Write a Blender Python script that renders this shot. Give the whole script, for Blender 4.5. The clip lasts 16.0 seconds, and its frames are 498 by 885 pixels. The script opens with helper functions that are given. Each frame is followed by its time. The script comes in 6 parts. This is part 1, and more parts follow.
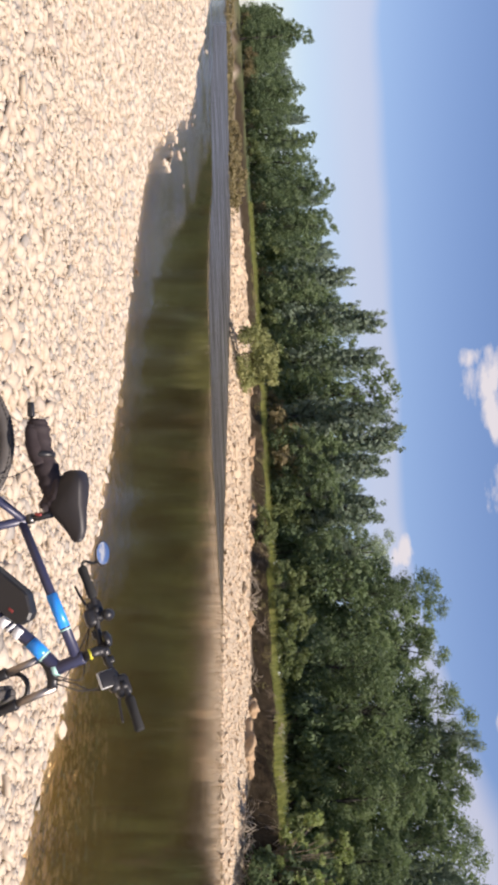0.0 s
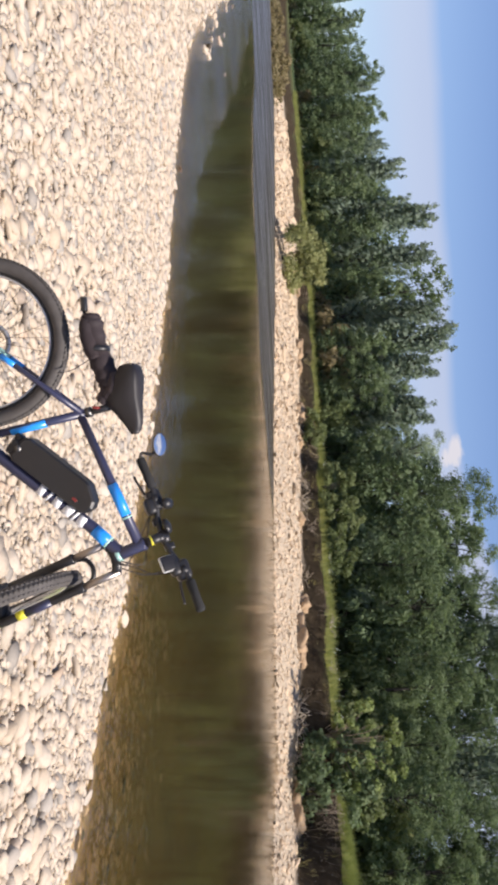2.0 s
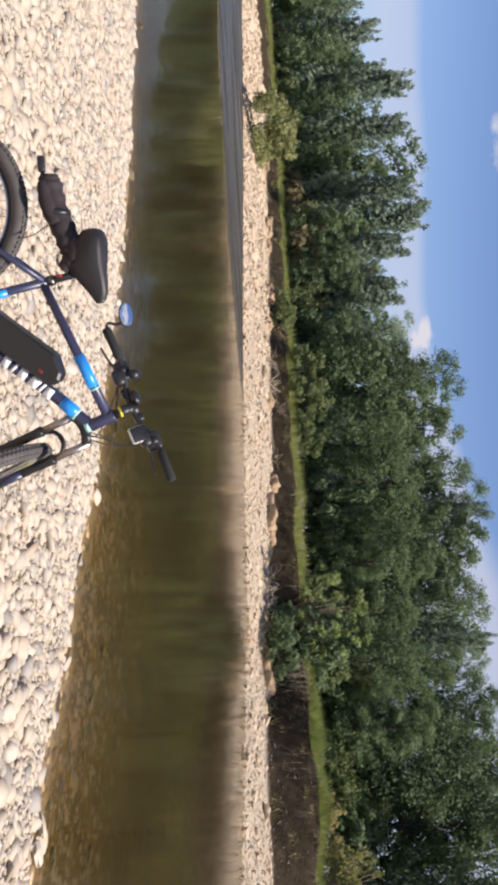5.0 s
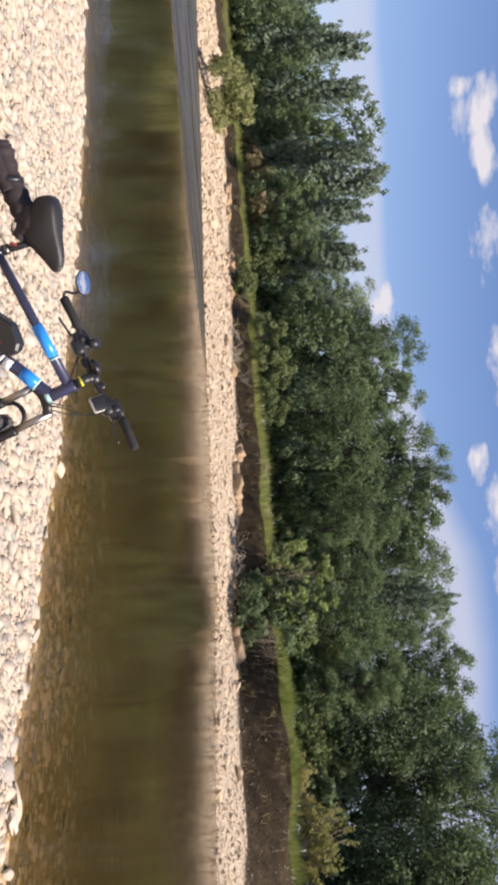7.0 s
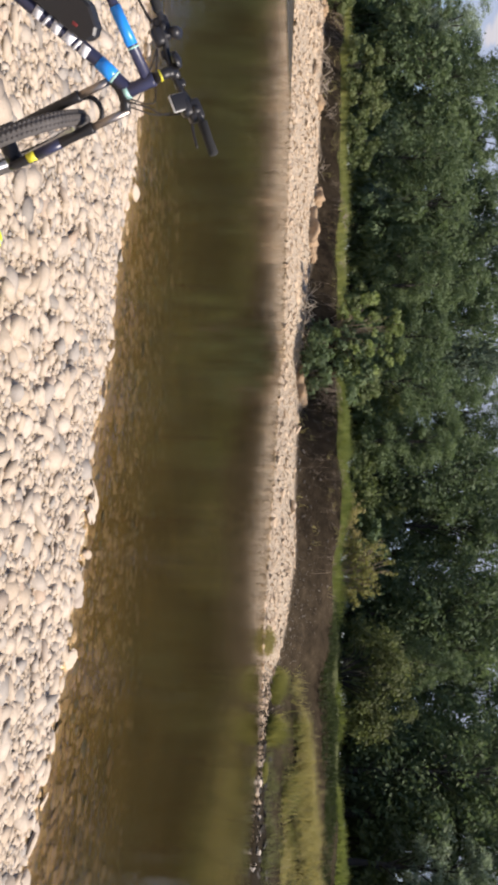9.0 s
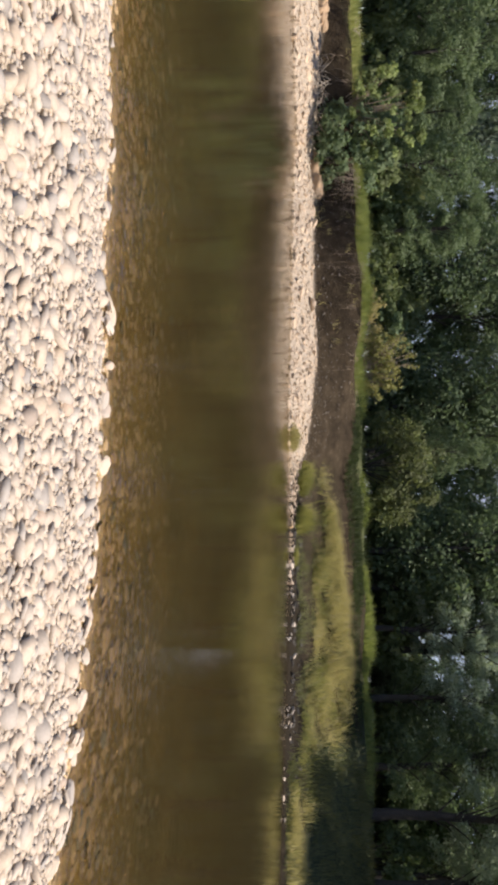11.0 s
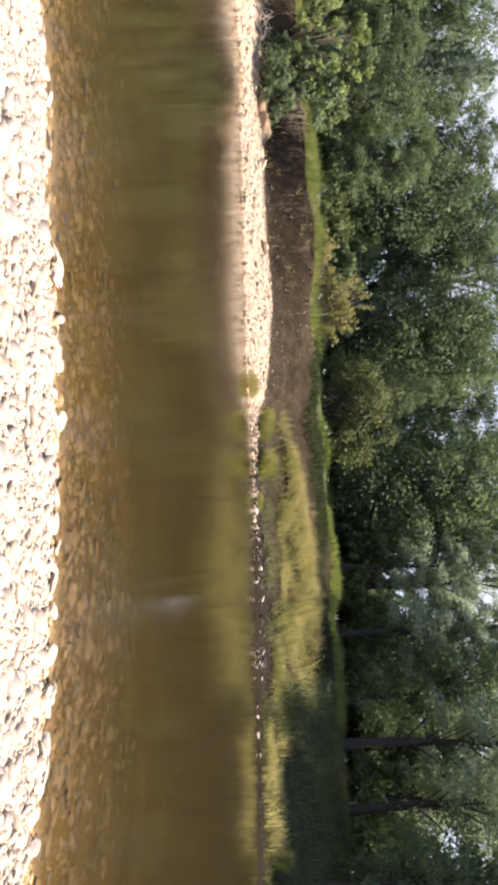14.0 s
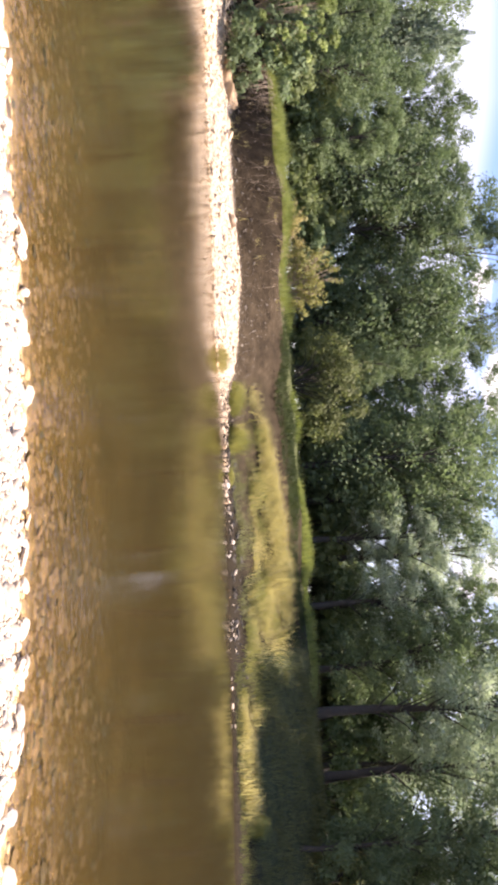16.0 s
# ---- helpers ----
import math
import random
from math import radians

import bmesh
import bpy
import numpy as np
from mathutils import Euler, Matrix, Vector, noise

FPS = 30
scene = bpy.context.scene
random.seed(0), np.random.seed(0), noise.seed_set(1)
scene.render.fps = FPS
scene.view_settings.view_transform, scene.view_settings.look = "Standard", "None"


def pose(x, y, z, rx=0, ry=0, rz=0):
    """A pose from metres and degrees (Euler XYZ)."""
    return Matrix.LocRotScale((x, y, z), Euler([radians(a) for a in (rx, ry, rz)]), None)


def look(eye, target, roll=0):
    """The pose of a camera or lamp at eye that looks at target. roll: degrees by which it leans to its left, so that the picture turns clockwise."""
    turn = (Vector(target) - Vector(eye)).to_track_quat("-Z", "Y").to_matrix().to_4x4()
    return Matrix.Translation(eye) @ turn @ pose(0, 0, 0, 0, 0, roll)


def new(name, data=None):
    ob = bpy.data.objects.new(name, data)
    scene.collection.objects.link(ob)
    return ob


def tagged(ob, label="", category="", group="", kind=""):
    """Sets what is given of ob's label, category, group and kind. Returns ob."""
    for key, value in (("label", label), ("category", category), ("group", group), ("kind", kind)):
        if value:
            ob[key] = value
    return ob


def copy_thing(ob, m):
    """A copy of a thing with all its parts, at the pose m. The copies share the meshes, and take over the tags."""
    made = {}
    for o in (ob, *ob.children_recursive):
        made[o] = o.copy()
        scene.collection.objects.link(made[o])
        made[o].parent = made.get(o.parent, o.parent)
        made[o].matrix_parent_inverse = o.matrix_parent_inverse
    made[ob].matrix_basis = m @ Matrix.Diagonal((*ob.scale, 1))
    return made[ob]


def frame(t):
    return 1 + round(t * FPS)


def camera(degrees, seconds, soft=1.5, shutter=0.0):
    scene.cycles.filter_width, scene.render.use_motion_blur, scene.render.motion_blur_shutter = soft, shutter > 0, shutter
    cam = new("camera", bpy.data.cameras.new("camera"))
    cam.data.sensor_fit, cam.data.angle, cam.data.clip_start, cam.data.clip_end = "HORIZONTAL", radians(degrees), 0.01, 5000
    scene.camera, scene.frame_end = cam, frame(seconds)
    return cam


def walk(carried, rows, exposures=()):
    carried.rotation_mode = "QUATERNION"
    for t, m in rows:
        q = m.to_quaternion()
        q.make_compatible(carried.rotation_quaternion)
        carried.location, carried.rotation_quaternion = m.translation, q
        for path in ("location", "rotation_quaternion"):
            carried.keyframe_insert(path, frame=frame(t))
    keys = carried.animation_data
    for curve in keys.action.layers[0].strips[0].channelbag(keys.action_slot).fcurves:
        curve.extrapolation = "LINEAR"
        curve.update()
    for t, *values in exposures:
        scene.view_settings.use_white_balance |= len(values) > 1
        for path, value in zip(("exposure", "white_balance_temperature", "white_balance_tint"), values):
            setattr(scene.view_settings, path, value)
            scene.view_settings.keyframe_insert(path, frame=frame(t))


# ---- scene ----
CAM_ROWS = [
    (0, -0.013, 0.008, 1.944, 0.001, -0.645, 87.595),
    (0.5, 0.013, 0.001, 1.939, 3.71, -1.122, 87.278),
    (1, 0.033, -0.008, 1.936, 5.642, -2.497, 85.972),
    (1.5, 0.032, -0.006, 1.926, 5.651, -3.782, 86.622),
    (2, 0.037, -0.014, 1.923, 6.908, -4.538, 86.874),
    (2.5, 0.051, -0.03, 1.924, 11.209, -4.064, 86.909),
    (3, 0.079, -0.008, 1.927, 13.897, -3.978, 87.325),
    (3.5, 0.086, 0.008, 1.92, 15.636, -2.971, 87.832),
    (3.7, 0.096, 0.014, 1.92, 16.019, -2.543, 87.935),
    (5.8, 0.092, -0.019, 1.919, 15.2, -2.642, 86.004),
    (6, 0.096, -0.021, 1.922, 15.774, -2.098, 85.578),
    (6.5, 0.102, -0.02, 1.928, 17.576, -1.569, 85.355),
    (7, 0.1, -0.032, 1.93, 17.98, -0.314, 85.657),
    (7.5, 0.114, -0.041, 1.932, 18.959, 0.038, 86.334),
    (8, 0.114, -0.049, 1.933, 27.482, 0.555, 87.131),
    (8.5, 0.118, -0.085, 1.924, 31.384, -4.034, 88.769),
    (9, 0.195, -0.137, 1.921, 36.037, -5.948, 90.893),
    (9.5, 0.18, -0.152, 1.922, 40.935, -6.096, 90.08),
    (10, 0.182, -0.145, 1.92, 46.196, -7.76, 89.751),
    (10.2, 0.175, -0.14, 1.924, 47.144, -7.887, 89.909),
    (12.3, 0.182, -0.144, 1.946, 55.185, -6.441, 87.602),
    (12.5, 0.187, -0.138, 1.948, 55.358, -6.304, 87.651),
    (13, 0.176, -0.137, 1.951, 55.1, -5.696, 87.38),
    (13.5, 0.172, -0.143, 1.959, 54.758, -4.752, 87.397),
    (14, 0.172, -0.142, 1.959, 54.674, -4.714, 87.056),
    (14.5, 0.151, -0.142, 1.962, 54.164, -4.213, 87.174),
    (15, 0.167, -0.167, 1.961, 54.861, -4.054, 87.933),
    (15.5, 0.169, -0.181, 1.955, 55.723, -4.266, 87.209),
    (16, 0.172, -0.18, 1.974, 56.599, -2.702, 86.362),
]


def aim(x, y, z, azimuth, pitch, roll):
    """The held-upright phone: azimuth clockwise from +y, pitch up, roll about the view."""
    a, p = radians(azimuth), radians(pitch)
    d = Vector((math.sin(a) * math.cos(p), math.cos(a) * math.cos(p), math.sin(p)))
    e = Vector((x, y, z))
    return look(e, e + d * 10, roll)


cam = camera(35.5, 16.0, soft=3.9)
walk(cam, [(r[0], aim(*r[1:])) for r in CAM_ROWS],
     exposures=[(0, 0.68, 6800, 18), (0.6, 0.76, 6720, 17), (2, 0.66, 6500, 16), (3.7, 0.64, 6450, 16), (5.8, 0.62, 6430, 15), (7, 0.74, 6650, 17), (7.5, 0.83, 6700, 18), (8.1, 0.78, 6700, 18), (8.5, 0.62, 6600, 16), (9, 0.54, 6600, 16), (9.5, 0.62, 6620, 16), (10, 0.65, 6600, 16), (12.5, 0.93, 6650, 16), (13.5, 1.19, 6800, 18), (14, 1.40, 6850, 18), (15, 1.47, 6900, 20), (15.5, 1.56, 6900, 21), (16, 1.86, 6950, 25)])

# ---- light ----
SUN_AZ, SUN_EL = 138.0, 62.0
world = bpy.data.worlds.new("world")
scene.world = world
world.use_nodes = True
wn, wl = world.node_tree.nodes, world.node_tree.links
wn.clear()
out = wn.new("ShaderNodeOutputWorld")
bg = wn.new("ShaderNodeBackground")
bg.inputs["Strength"].default_value = 0.088
sky = wn.new("ShaderNodeTexSky")
sky.sky_type, sky.sun_disc = "NISHITA", False
sky.sun_elevation, sky.sun_rotation = radians(SUN_EL), radians(SUN_AZ)
sky.altitude, sky.air_density, sky.dust_density, sky.ozone_density = 200, 1.0, 0.25, 2.2


def math_node(nodes, links, op, a, b=None):
    n = nodes.new("ShaderNodeMath")
    n.operation = op
    for i, v in enumerate((a, b)):
        if v is None:
            continue
        if isinstance(v, (int, float)):
            n.inputs[i].default_value = v
        else:
            links.new(v, n.inputs[i])
    return n.outputs[0]


def ramp(nodes, links, fac, stops):
    n = nodes.new("ShaderNodeValToRGB")
    el = n.color_ramp.elements
    while len(el) < len(stops):
        el.new(0.5)
    for e, (p, c) in zip(el, stops):
        e.position = p
        e.color = (*c, 1) if len(c) == 3 else c
    links.new(fac, n.inputs[0])
    return n.outputs[0]


# clouds: a pale bank low over the horizon and scattered cumulus above it
co = wn.new("ShaderNodeTexCoord")
sep = wn.new("ShaderNodeSeparateXYZ")
wl.new(co.outputs["Generated"], sep.inputs[0])
wmap = wn.new("ShaderNodeMapping")
wmap.inputs["Scale"].default_value = (1.0, 1.0, 2.6)
wl.new(co.outputs["Generated"], wmap.inputs[0])
cn = wn.new("ShaderNodeTexNoise")
cn.inputs["Scale"].default_value, cn.inputs["Detail"].default_value, cn.inputs["Roughness"].default_value = 14.0, 8.0, 0.55
wl.new(wmap.outputs[0], cn.inputs["Vector"])
cn2 = wn.new("ShaderNodeTexNoise")
cn2.inputs["Scale"].default_value, cn2.inputs["Detail"].default_value = 2.6, 3.0
wl.new(wmap.outputs[0], cn2.inputs["Vector"])
# azimuth, elevation, half width, half height in degrees
CLOUDS = [(-4.2, 16.4, 2.2, 1.5), (-1.4, 17.0, 2.2, 0.9), (-5.5, 15.6, 1.0, 0.9), (5.0, 17.2, 2.6, 1.0), (14.6, 18.2, 3.2, 1.1), (21.0, 16.0, 1.6, 0.8), (24.0, 17.1, 3.0, 1.2),
          (29.6, 16.7, 1.8, 0.7), (34.6, 16.6, 2.2, 0.7), (8.4, 10.0, 1.2, 0.9), (46.5, 14.0, 2.4, 1.3), (53.5, 14.6, 2.6, 1.6), (67.0, 13.5, 3.4, 2.4), (60.0, 12.0, 2.6, 1.6),
          (-8.0, 21.5, 5.0, 2.0), (44.0, 20.0, 6.0, 2.6), (75.0, 20.0, 8.0, 4.0), (-40.0, 20.0, 7.0, 3.0), (120.0, 30.0, 14.0, 7.0), (200.0 - 360, 35.0, 16.0, 8.0), (-90.0, 28.0, 14.0, 6.0)]
azim = math_node(wn, wl, "MULTIPLY", math_node(wn, wl, "ARCTAN2", sep.outputs["X"], sep.outputs["Y"]), 57.2958)
elev = math_node(wn, wl, "MULTIPLY", math_node(wn, wl, "ARCSINE", sep.outputs["Z"]), 57.2958)
body = None
for ca, ce, cw, ch in CLOUDS:
    u = math_node(wn, wl, "POWER", math_node(wn, wl, "ABSOLUTE", math_node(wn, wl, "DIVIDE", math_node(wn, wl, "SUBTRACT", azim, ca), cw)), 2.0)
    v = math_node(wn, wl, "POWER", math_node(wn, wl, "ABSOLUTE", math_node(wn, wl, "DIVIDE", math_node(wn, wl, "SUBTRACT", elev, ce), ch)), 2.0)
    k = math_node(wn, wl, "SUBTRACT", 1.0, math_node(wn, wl, "ADD", u, v))
    body = k if body is None else math_node(wn, wl, "MAXIMUM", body, k)
body = math_node(wn, wl, "MAXIMUM", body, -2.0)
billow = math_node(wn, wl, "MULTIPLY", math_node(wn, wl, "SUBTRACT", cn.outputs[0], 0.5), 5.0)
puff = ramp(wn, wl, math_node(wn, wl, "ADD", math_node(wn, wl, "MULTIPLY", body, 0.9), billow), [(0.0, (0, 0, 0)), (0.85, (1, 1, 1))])
def seg(a0, a1, rise):
    """A ramp over the azimuth from a0 to a1."""
    k = math_node(wn, wl, "DIVIDE", math_node(wn, wl, "SUBTRACT", azim, a0), a1 - a0)
    return math_node(wn, wl, "MULTIPLY", math_node(wn, wl, "MINIMUM", math_node(wn, wl, "MAXIMUM", k, 0.0), 1.0), rise)


def smooth_between(v, lo, hi):
    n = wn.new("ShaderNodeMapRange")
    n.interpolation_type = "SMOOTHSTEP"
    n.inputs["From Min"].default_value, n.inputs["From Max"].default_value = lo, hi
    wl.new(v, n.inputs["Value"])
    return n.outputs[0]


# the top of the pale bank over the tree tops, rising downstream
bank_top = 8.7
for a0, a1, rise in ((-28, -17, 1.1), (-15, -4, 0.5), (6, 12, 0.5), (12, 27, 4.0), (34, 41, -1.1)):
    bank_top = math_node(wn, wl, "ADD", seg(a0, a1, rise), bank_top)
below = math_node(wn, wl, "SUBTRACT", bank_top, math_node(wn, wl, "ADD", elev, math_node(wn, wl, "MULTIPLY", math_node(wn, wl, "SUBTRACT", cn2.outputs[0], 0.5), 2.2)))
below = math_node(wn, wl, "DIVIDE", below, math_node(wn, wl, "ADD", 1.0, seg(12, 28, 1.1)))
veil = math_node(wn, wl, "MULTIPLY", smooth_between(below, -0.55, 0.75), math_node(wn, wl, "SUBTRACT", math_node(wn, wl, "ADD", 0.47, seg(2, 24, 0.12)), math_node(wn, wl, "MULTIPLY", smooth_between(below, 1.6, 5.0), 0.30)))
# thin haze thickening towards the horizon, more of it downstream
haze = math_node(wn, wl, "MULTIPLY", math_node(wn, wl, "SUBTRACT", 1.0, smooth_between(elev, 4.0, 22.0)), math_node(wn, wl, "ADD", 0.08, seg(38, 60, 0.42)))
cover = math_node(wn, wl, "MAXIMUM", math_node(wn, wl, "MAXIMUM", puff, veil), haze)
mixc = wn.new("ShaderNodeMix")
mixc.data_type = "RGBA"
wl.new(cover, mixc.inputs["Factor"])
tone = wn.new("ShaderNodeMix")
tone.data_type, tone.blend_type = "RGBA", "MULTIPLY"
tone.inputs["Factor"].default_value = 1.0
wl.new(sky.outputs[0], tone.inputs["A"])
tone.inputs["B"].default_value = (0.73, 0.81, 0.95, 1)
wl.new(tone.outputs["Result"], mixc.inputs["A"])
mixc.inputs["B"].default_value = (5.3, 5.3, 5.6, 1)
wl.new(mixc.outputs["Result"], bg.inputs["Color"])
wl.new(bg.outputs[0], out.inputs["Surface"])

sun_data = bpy.data.lights.new("sun", "SUN")
sun_data.energy, sun_data.angle, sun_data.color = 4.9, radians(0.5), (1.0, 0.94, 0.84)
sun = new("sun", sun_data)
_a, _e = radians(SUN_AZ), radians(SUN_EL)
sun.matrix_world = look(Vector((math.sin(_a) * math.cos(_e), math.cos(_a) * math.cos(_e), math.sin(_e))) * 60, (0, 0, 0))


# ---- materials ----
def material(name, rough=0.8, metal=0.0):
    m = bpy.data.materials.new(name)
    m.use_nodes = True
    n, l = m.node_tree.nodes, m.node_tree.links
    b = n["Principled BSDF"]
    b.inputs["Roughness"].default_value, b.inputs["Metallic"].default_value = rough, metal
    return m, n, l, b


def noise_node(n, l, scale, detail=4.0, rough=0.5, vec=None, stretch=None):
    t = n.new("ShaderNodeTexNoise")
    t.inputs["Scale"].default_value, t.inputs["Detail"].default_value, t.inputs["Roughness"].default_value = scale, detail, rough
    if vec is None:
        g = n.new("ShaderNodeNewGeometry")
        vec = g.outputs["Position"]
    if stretch:
        mp = n.new("ShaderNodeMapping")
        mp.inputs["Scale"].default_value = stretch
        l.new(vec, mp.inputs[0])
        vec = mp.outputs[0]
    l.new(vec, t.inputs["Vector"])
    return t.outputs[0]


def bump(n, l, b, height, strength=0.4, dist=0.02):
    p = n.new("ShaderNodeBump")
    p.inputs["Strength"].default_value, p.inputs["Distance"].default_value = strength, dist
    l.new(height, p.inputs["Height"])
    l.new(p.outputs[0], b.inputs["Normal"])


def mix_rgb(n, l, fac, a, b, blend="MIX"):
    m = n.new("ShaderNodeMix")
    m.data_type, m.blend_type = "RGBA", blend
    for sock, v in (("Factor", fac), ("A", a), ("B", b)):
        if isinstance(v, (int, float)):
            m.inputs[sock].default_value = v
        elif isinstance(v, tuple):
            m.inputs[sock].default_value = (*v, 1)
        else:
            l.new(v, m.inputs[sock])
    return m.outputs["Result"]


def plain(name, col, rough=0.5, metal=0.0, grain=0.12, scale=30.0, relief=0.1):
    """A plain coat with slight wear at two scales."""
    m, n, l, b = material(name, rough, metal)
    f = noise_node(n, l, scale, 5)
    g = noise_node(n, l, scale * 0.15, 3)
    c = mix_rgb(n, l, f, tuple(v * (1 - grain) for v in col), tuple(min(1, v * (1 + grain)) for v in col))
    c = mix_rgb(n, l, math_node(n, l, "MULTIPLY", g, 0.5), c, tuple(v * (1 - grain * 1.5) for v in col))
    l.new(c, b.inputs["Base Color"])
    l.new(ramp(n, l, g, [(0.3, (rough * 0.85,) * 3), (0.7, (min(1, rough * 1.2),) * 3)]), b.inputs["Roughness"])
    if relief:
        bump(n, l, b, f, relief, 0.002)
    return m


def stone_material(name, dusk=1.0, hue=(1.06, 0.99, 0.885), spread=1.0):
    """River cobbles: pale limestone, cream, grey and a few rusty and blue-grey ones."""
    m, n, l, b = material(name, 0.75)
    g = n.new("ShaderNodeNewGeometry")
    oi = n.new("ShaderNodeObjectInfo")
    r = math_node(n, l, "FRACT", math_node(n, l, "ADD", g.outputs["Random Per Island"], oi.outputs["Random"]))
    stops = [(0.0, (0.58, 0.49, 0.39)), (0.22, (0.63, 0.55, 0.46)), (0.42, (0.54, 0.45, 0.35)), (0.58, (0.66, 0.60, 0.53)),
             (0.76, (0.54, 0.47, 0.39)), (0.84, (0.44, 0.41, 0.38)), (0.90, (0.36, 0.35, 0.34)), (0.94, (0.24, 0.225, 0.21)), (0.965, (0.54, 0.41, 0.31)), (1.0, (0.46, 0.43, 0.40))]
    stops = [(p, tuple((w + (v - w) * spread) * h for v, w, h in zip(q, (0.56, 0.48, 0.38), hue))) for p, q in stops]
    c = ramp(n, l, r, [(p, tuple(v * dusk * 0.79 for v in q)) for p, q in stops])
    f = noise_node(n, l, 45, 6, 0.6)
    f2 = noise_node(n, l, 7, 3)
    c = mix_rgb(n, l, ramp(n, l, f, [(0.35, (0, 0, 0)), (0.75, (1, 1, 1))]), mix_rgb(n, l, 0.25, c, (0.25, 0.22, 0.18), "MULTIPLY"), c)
    c = mix_rgb(n, l, math_node(n, l, "MULTIPLY", f2, 0.35), c, tuple(v * dusk for v in (0.50, 0.44, 0.36)))
    l.new(c, b.inputs["Base Color"])
    bump(n, l, b, f, 0.35, 0.006)
    return m


MAT_STONE = stone_material("cobble stone", spread=1.0)
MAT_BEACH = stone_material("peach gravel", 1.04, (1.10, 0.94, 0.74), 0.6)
MAT_BED = stone_material("wet algae cobble", 0.28, (1.20, 0.90, 0.43), 1.8)


def ground_material():
    m, n, l, b = material("ground", 0.95)
    b.inputs["Specular IOR Level"].default_value = 0.08
    at = n.new("ShaderNodeAttribute")
    at.attribute_name = "cover"
    sp = n.new("ShaderNodeSeparateColor")
    l.new(at.outputs["Color"], sp.inputs[0])
    # gravel
    vo = n.new("ShaderNodeTexVoronoi")
    vo.inputs["Scale"].default_value = 11.0
    g = n.new("ShaderNodeNewGeometry")
    l.new(g.outputs["Position"], vo.inputs["Vector"])
    sc = n.new("ShaderNodeSeparateColor")
    l.new(vo.outputs["Color"], sc.inputs[0])
    gravel = ramp(n, l, sc.outputs[0], [(0.0, (0.54, 0.45, 0.34)), (0.5, (0.49, 0.41, 0.31)), (0.8, (0.56, 0.48, 0.37)), (1.0, (0.34, 0.30, 0.25))])
    fine = noise_node(n, l, 30, 6, 0.65)
    gravel = mix_rgb(n, l, ramp(n, l, fine, [(0.4, (0, 0, 0)), (0.7, (1, 1, 1))]), mix_rgb(n, l, 0.5, gravel, (0.3, 0.25, 0.2), "MULTIPLY"), gravel)
    # silt bed
    bed = ramp(n, l, noise_node(n, l, 1.3, 5), [(0.3, (0.056, 0.038, 0.012)), (0.7, (0.120, 0.080, 0.025))])
    # eroded loam
    loam = ramp(n, l, noise_node(n, l, 2.5, 7, 0.65), [(0.3, (0.023, 0.0165, 0.0098)), (0.58, (0.049, 0.036, 0.0215)), (0.80, (0.096, 0.071, 0.044))])
    # turf and forest floor
    turf = ramp(n, l, noise_node(n, l, 3.5, 6, 0.6), [(0.3, (0.045, 0.052, 0.024)), (0.6, (0.082, 0.092, 0.040)), (0.8, (0.16, 0.148, 0.075))])
    c = mix_rgb(n, l, sp.outputs[0], gravel, bed)
    c = mix_rgb(n, l, sp.outputs[1], c, loam)
    c = mix_rgb(n, l, sp.outputs[2], c, turf)
    # wet mud
    c = mix_rgb(n, l, at.outputs["Alpha"], c, ramp(n, l, fine, [(0.3, (0.010, 0.008, 0.005)), (0.7, (0.035, 0.027, 0.017))]))
    l.new(c, b.inputs["Base Color"])
    bump(n, l, b, math_node(n, l, "ADD", vo.outputs["Distance"], fine), 0.6, 0.05)
    return m


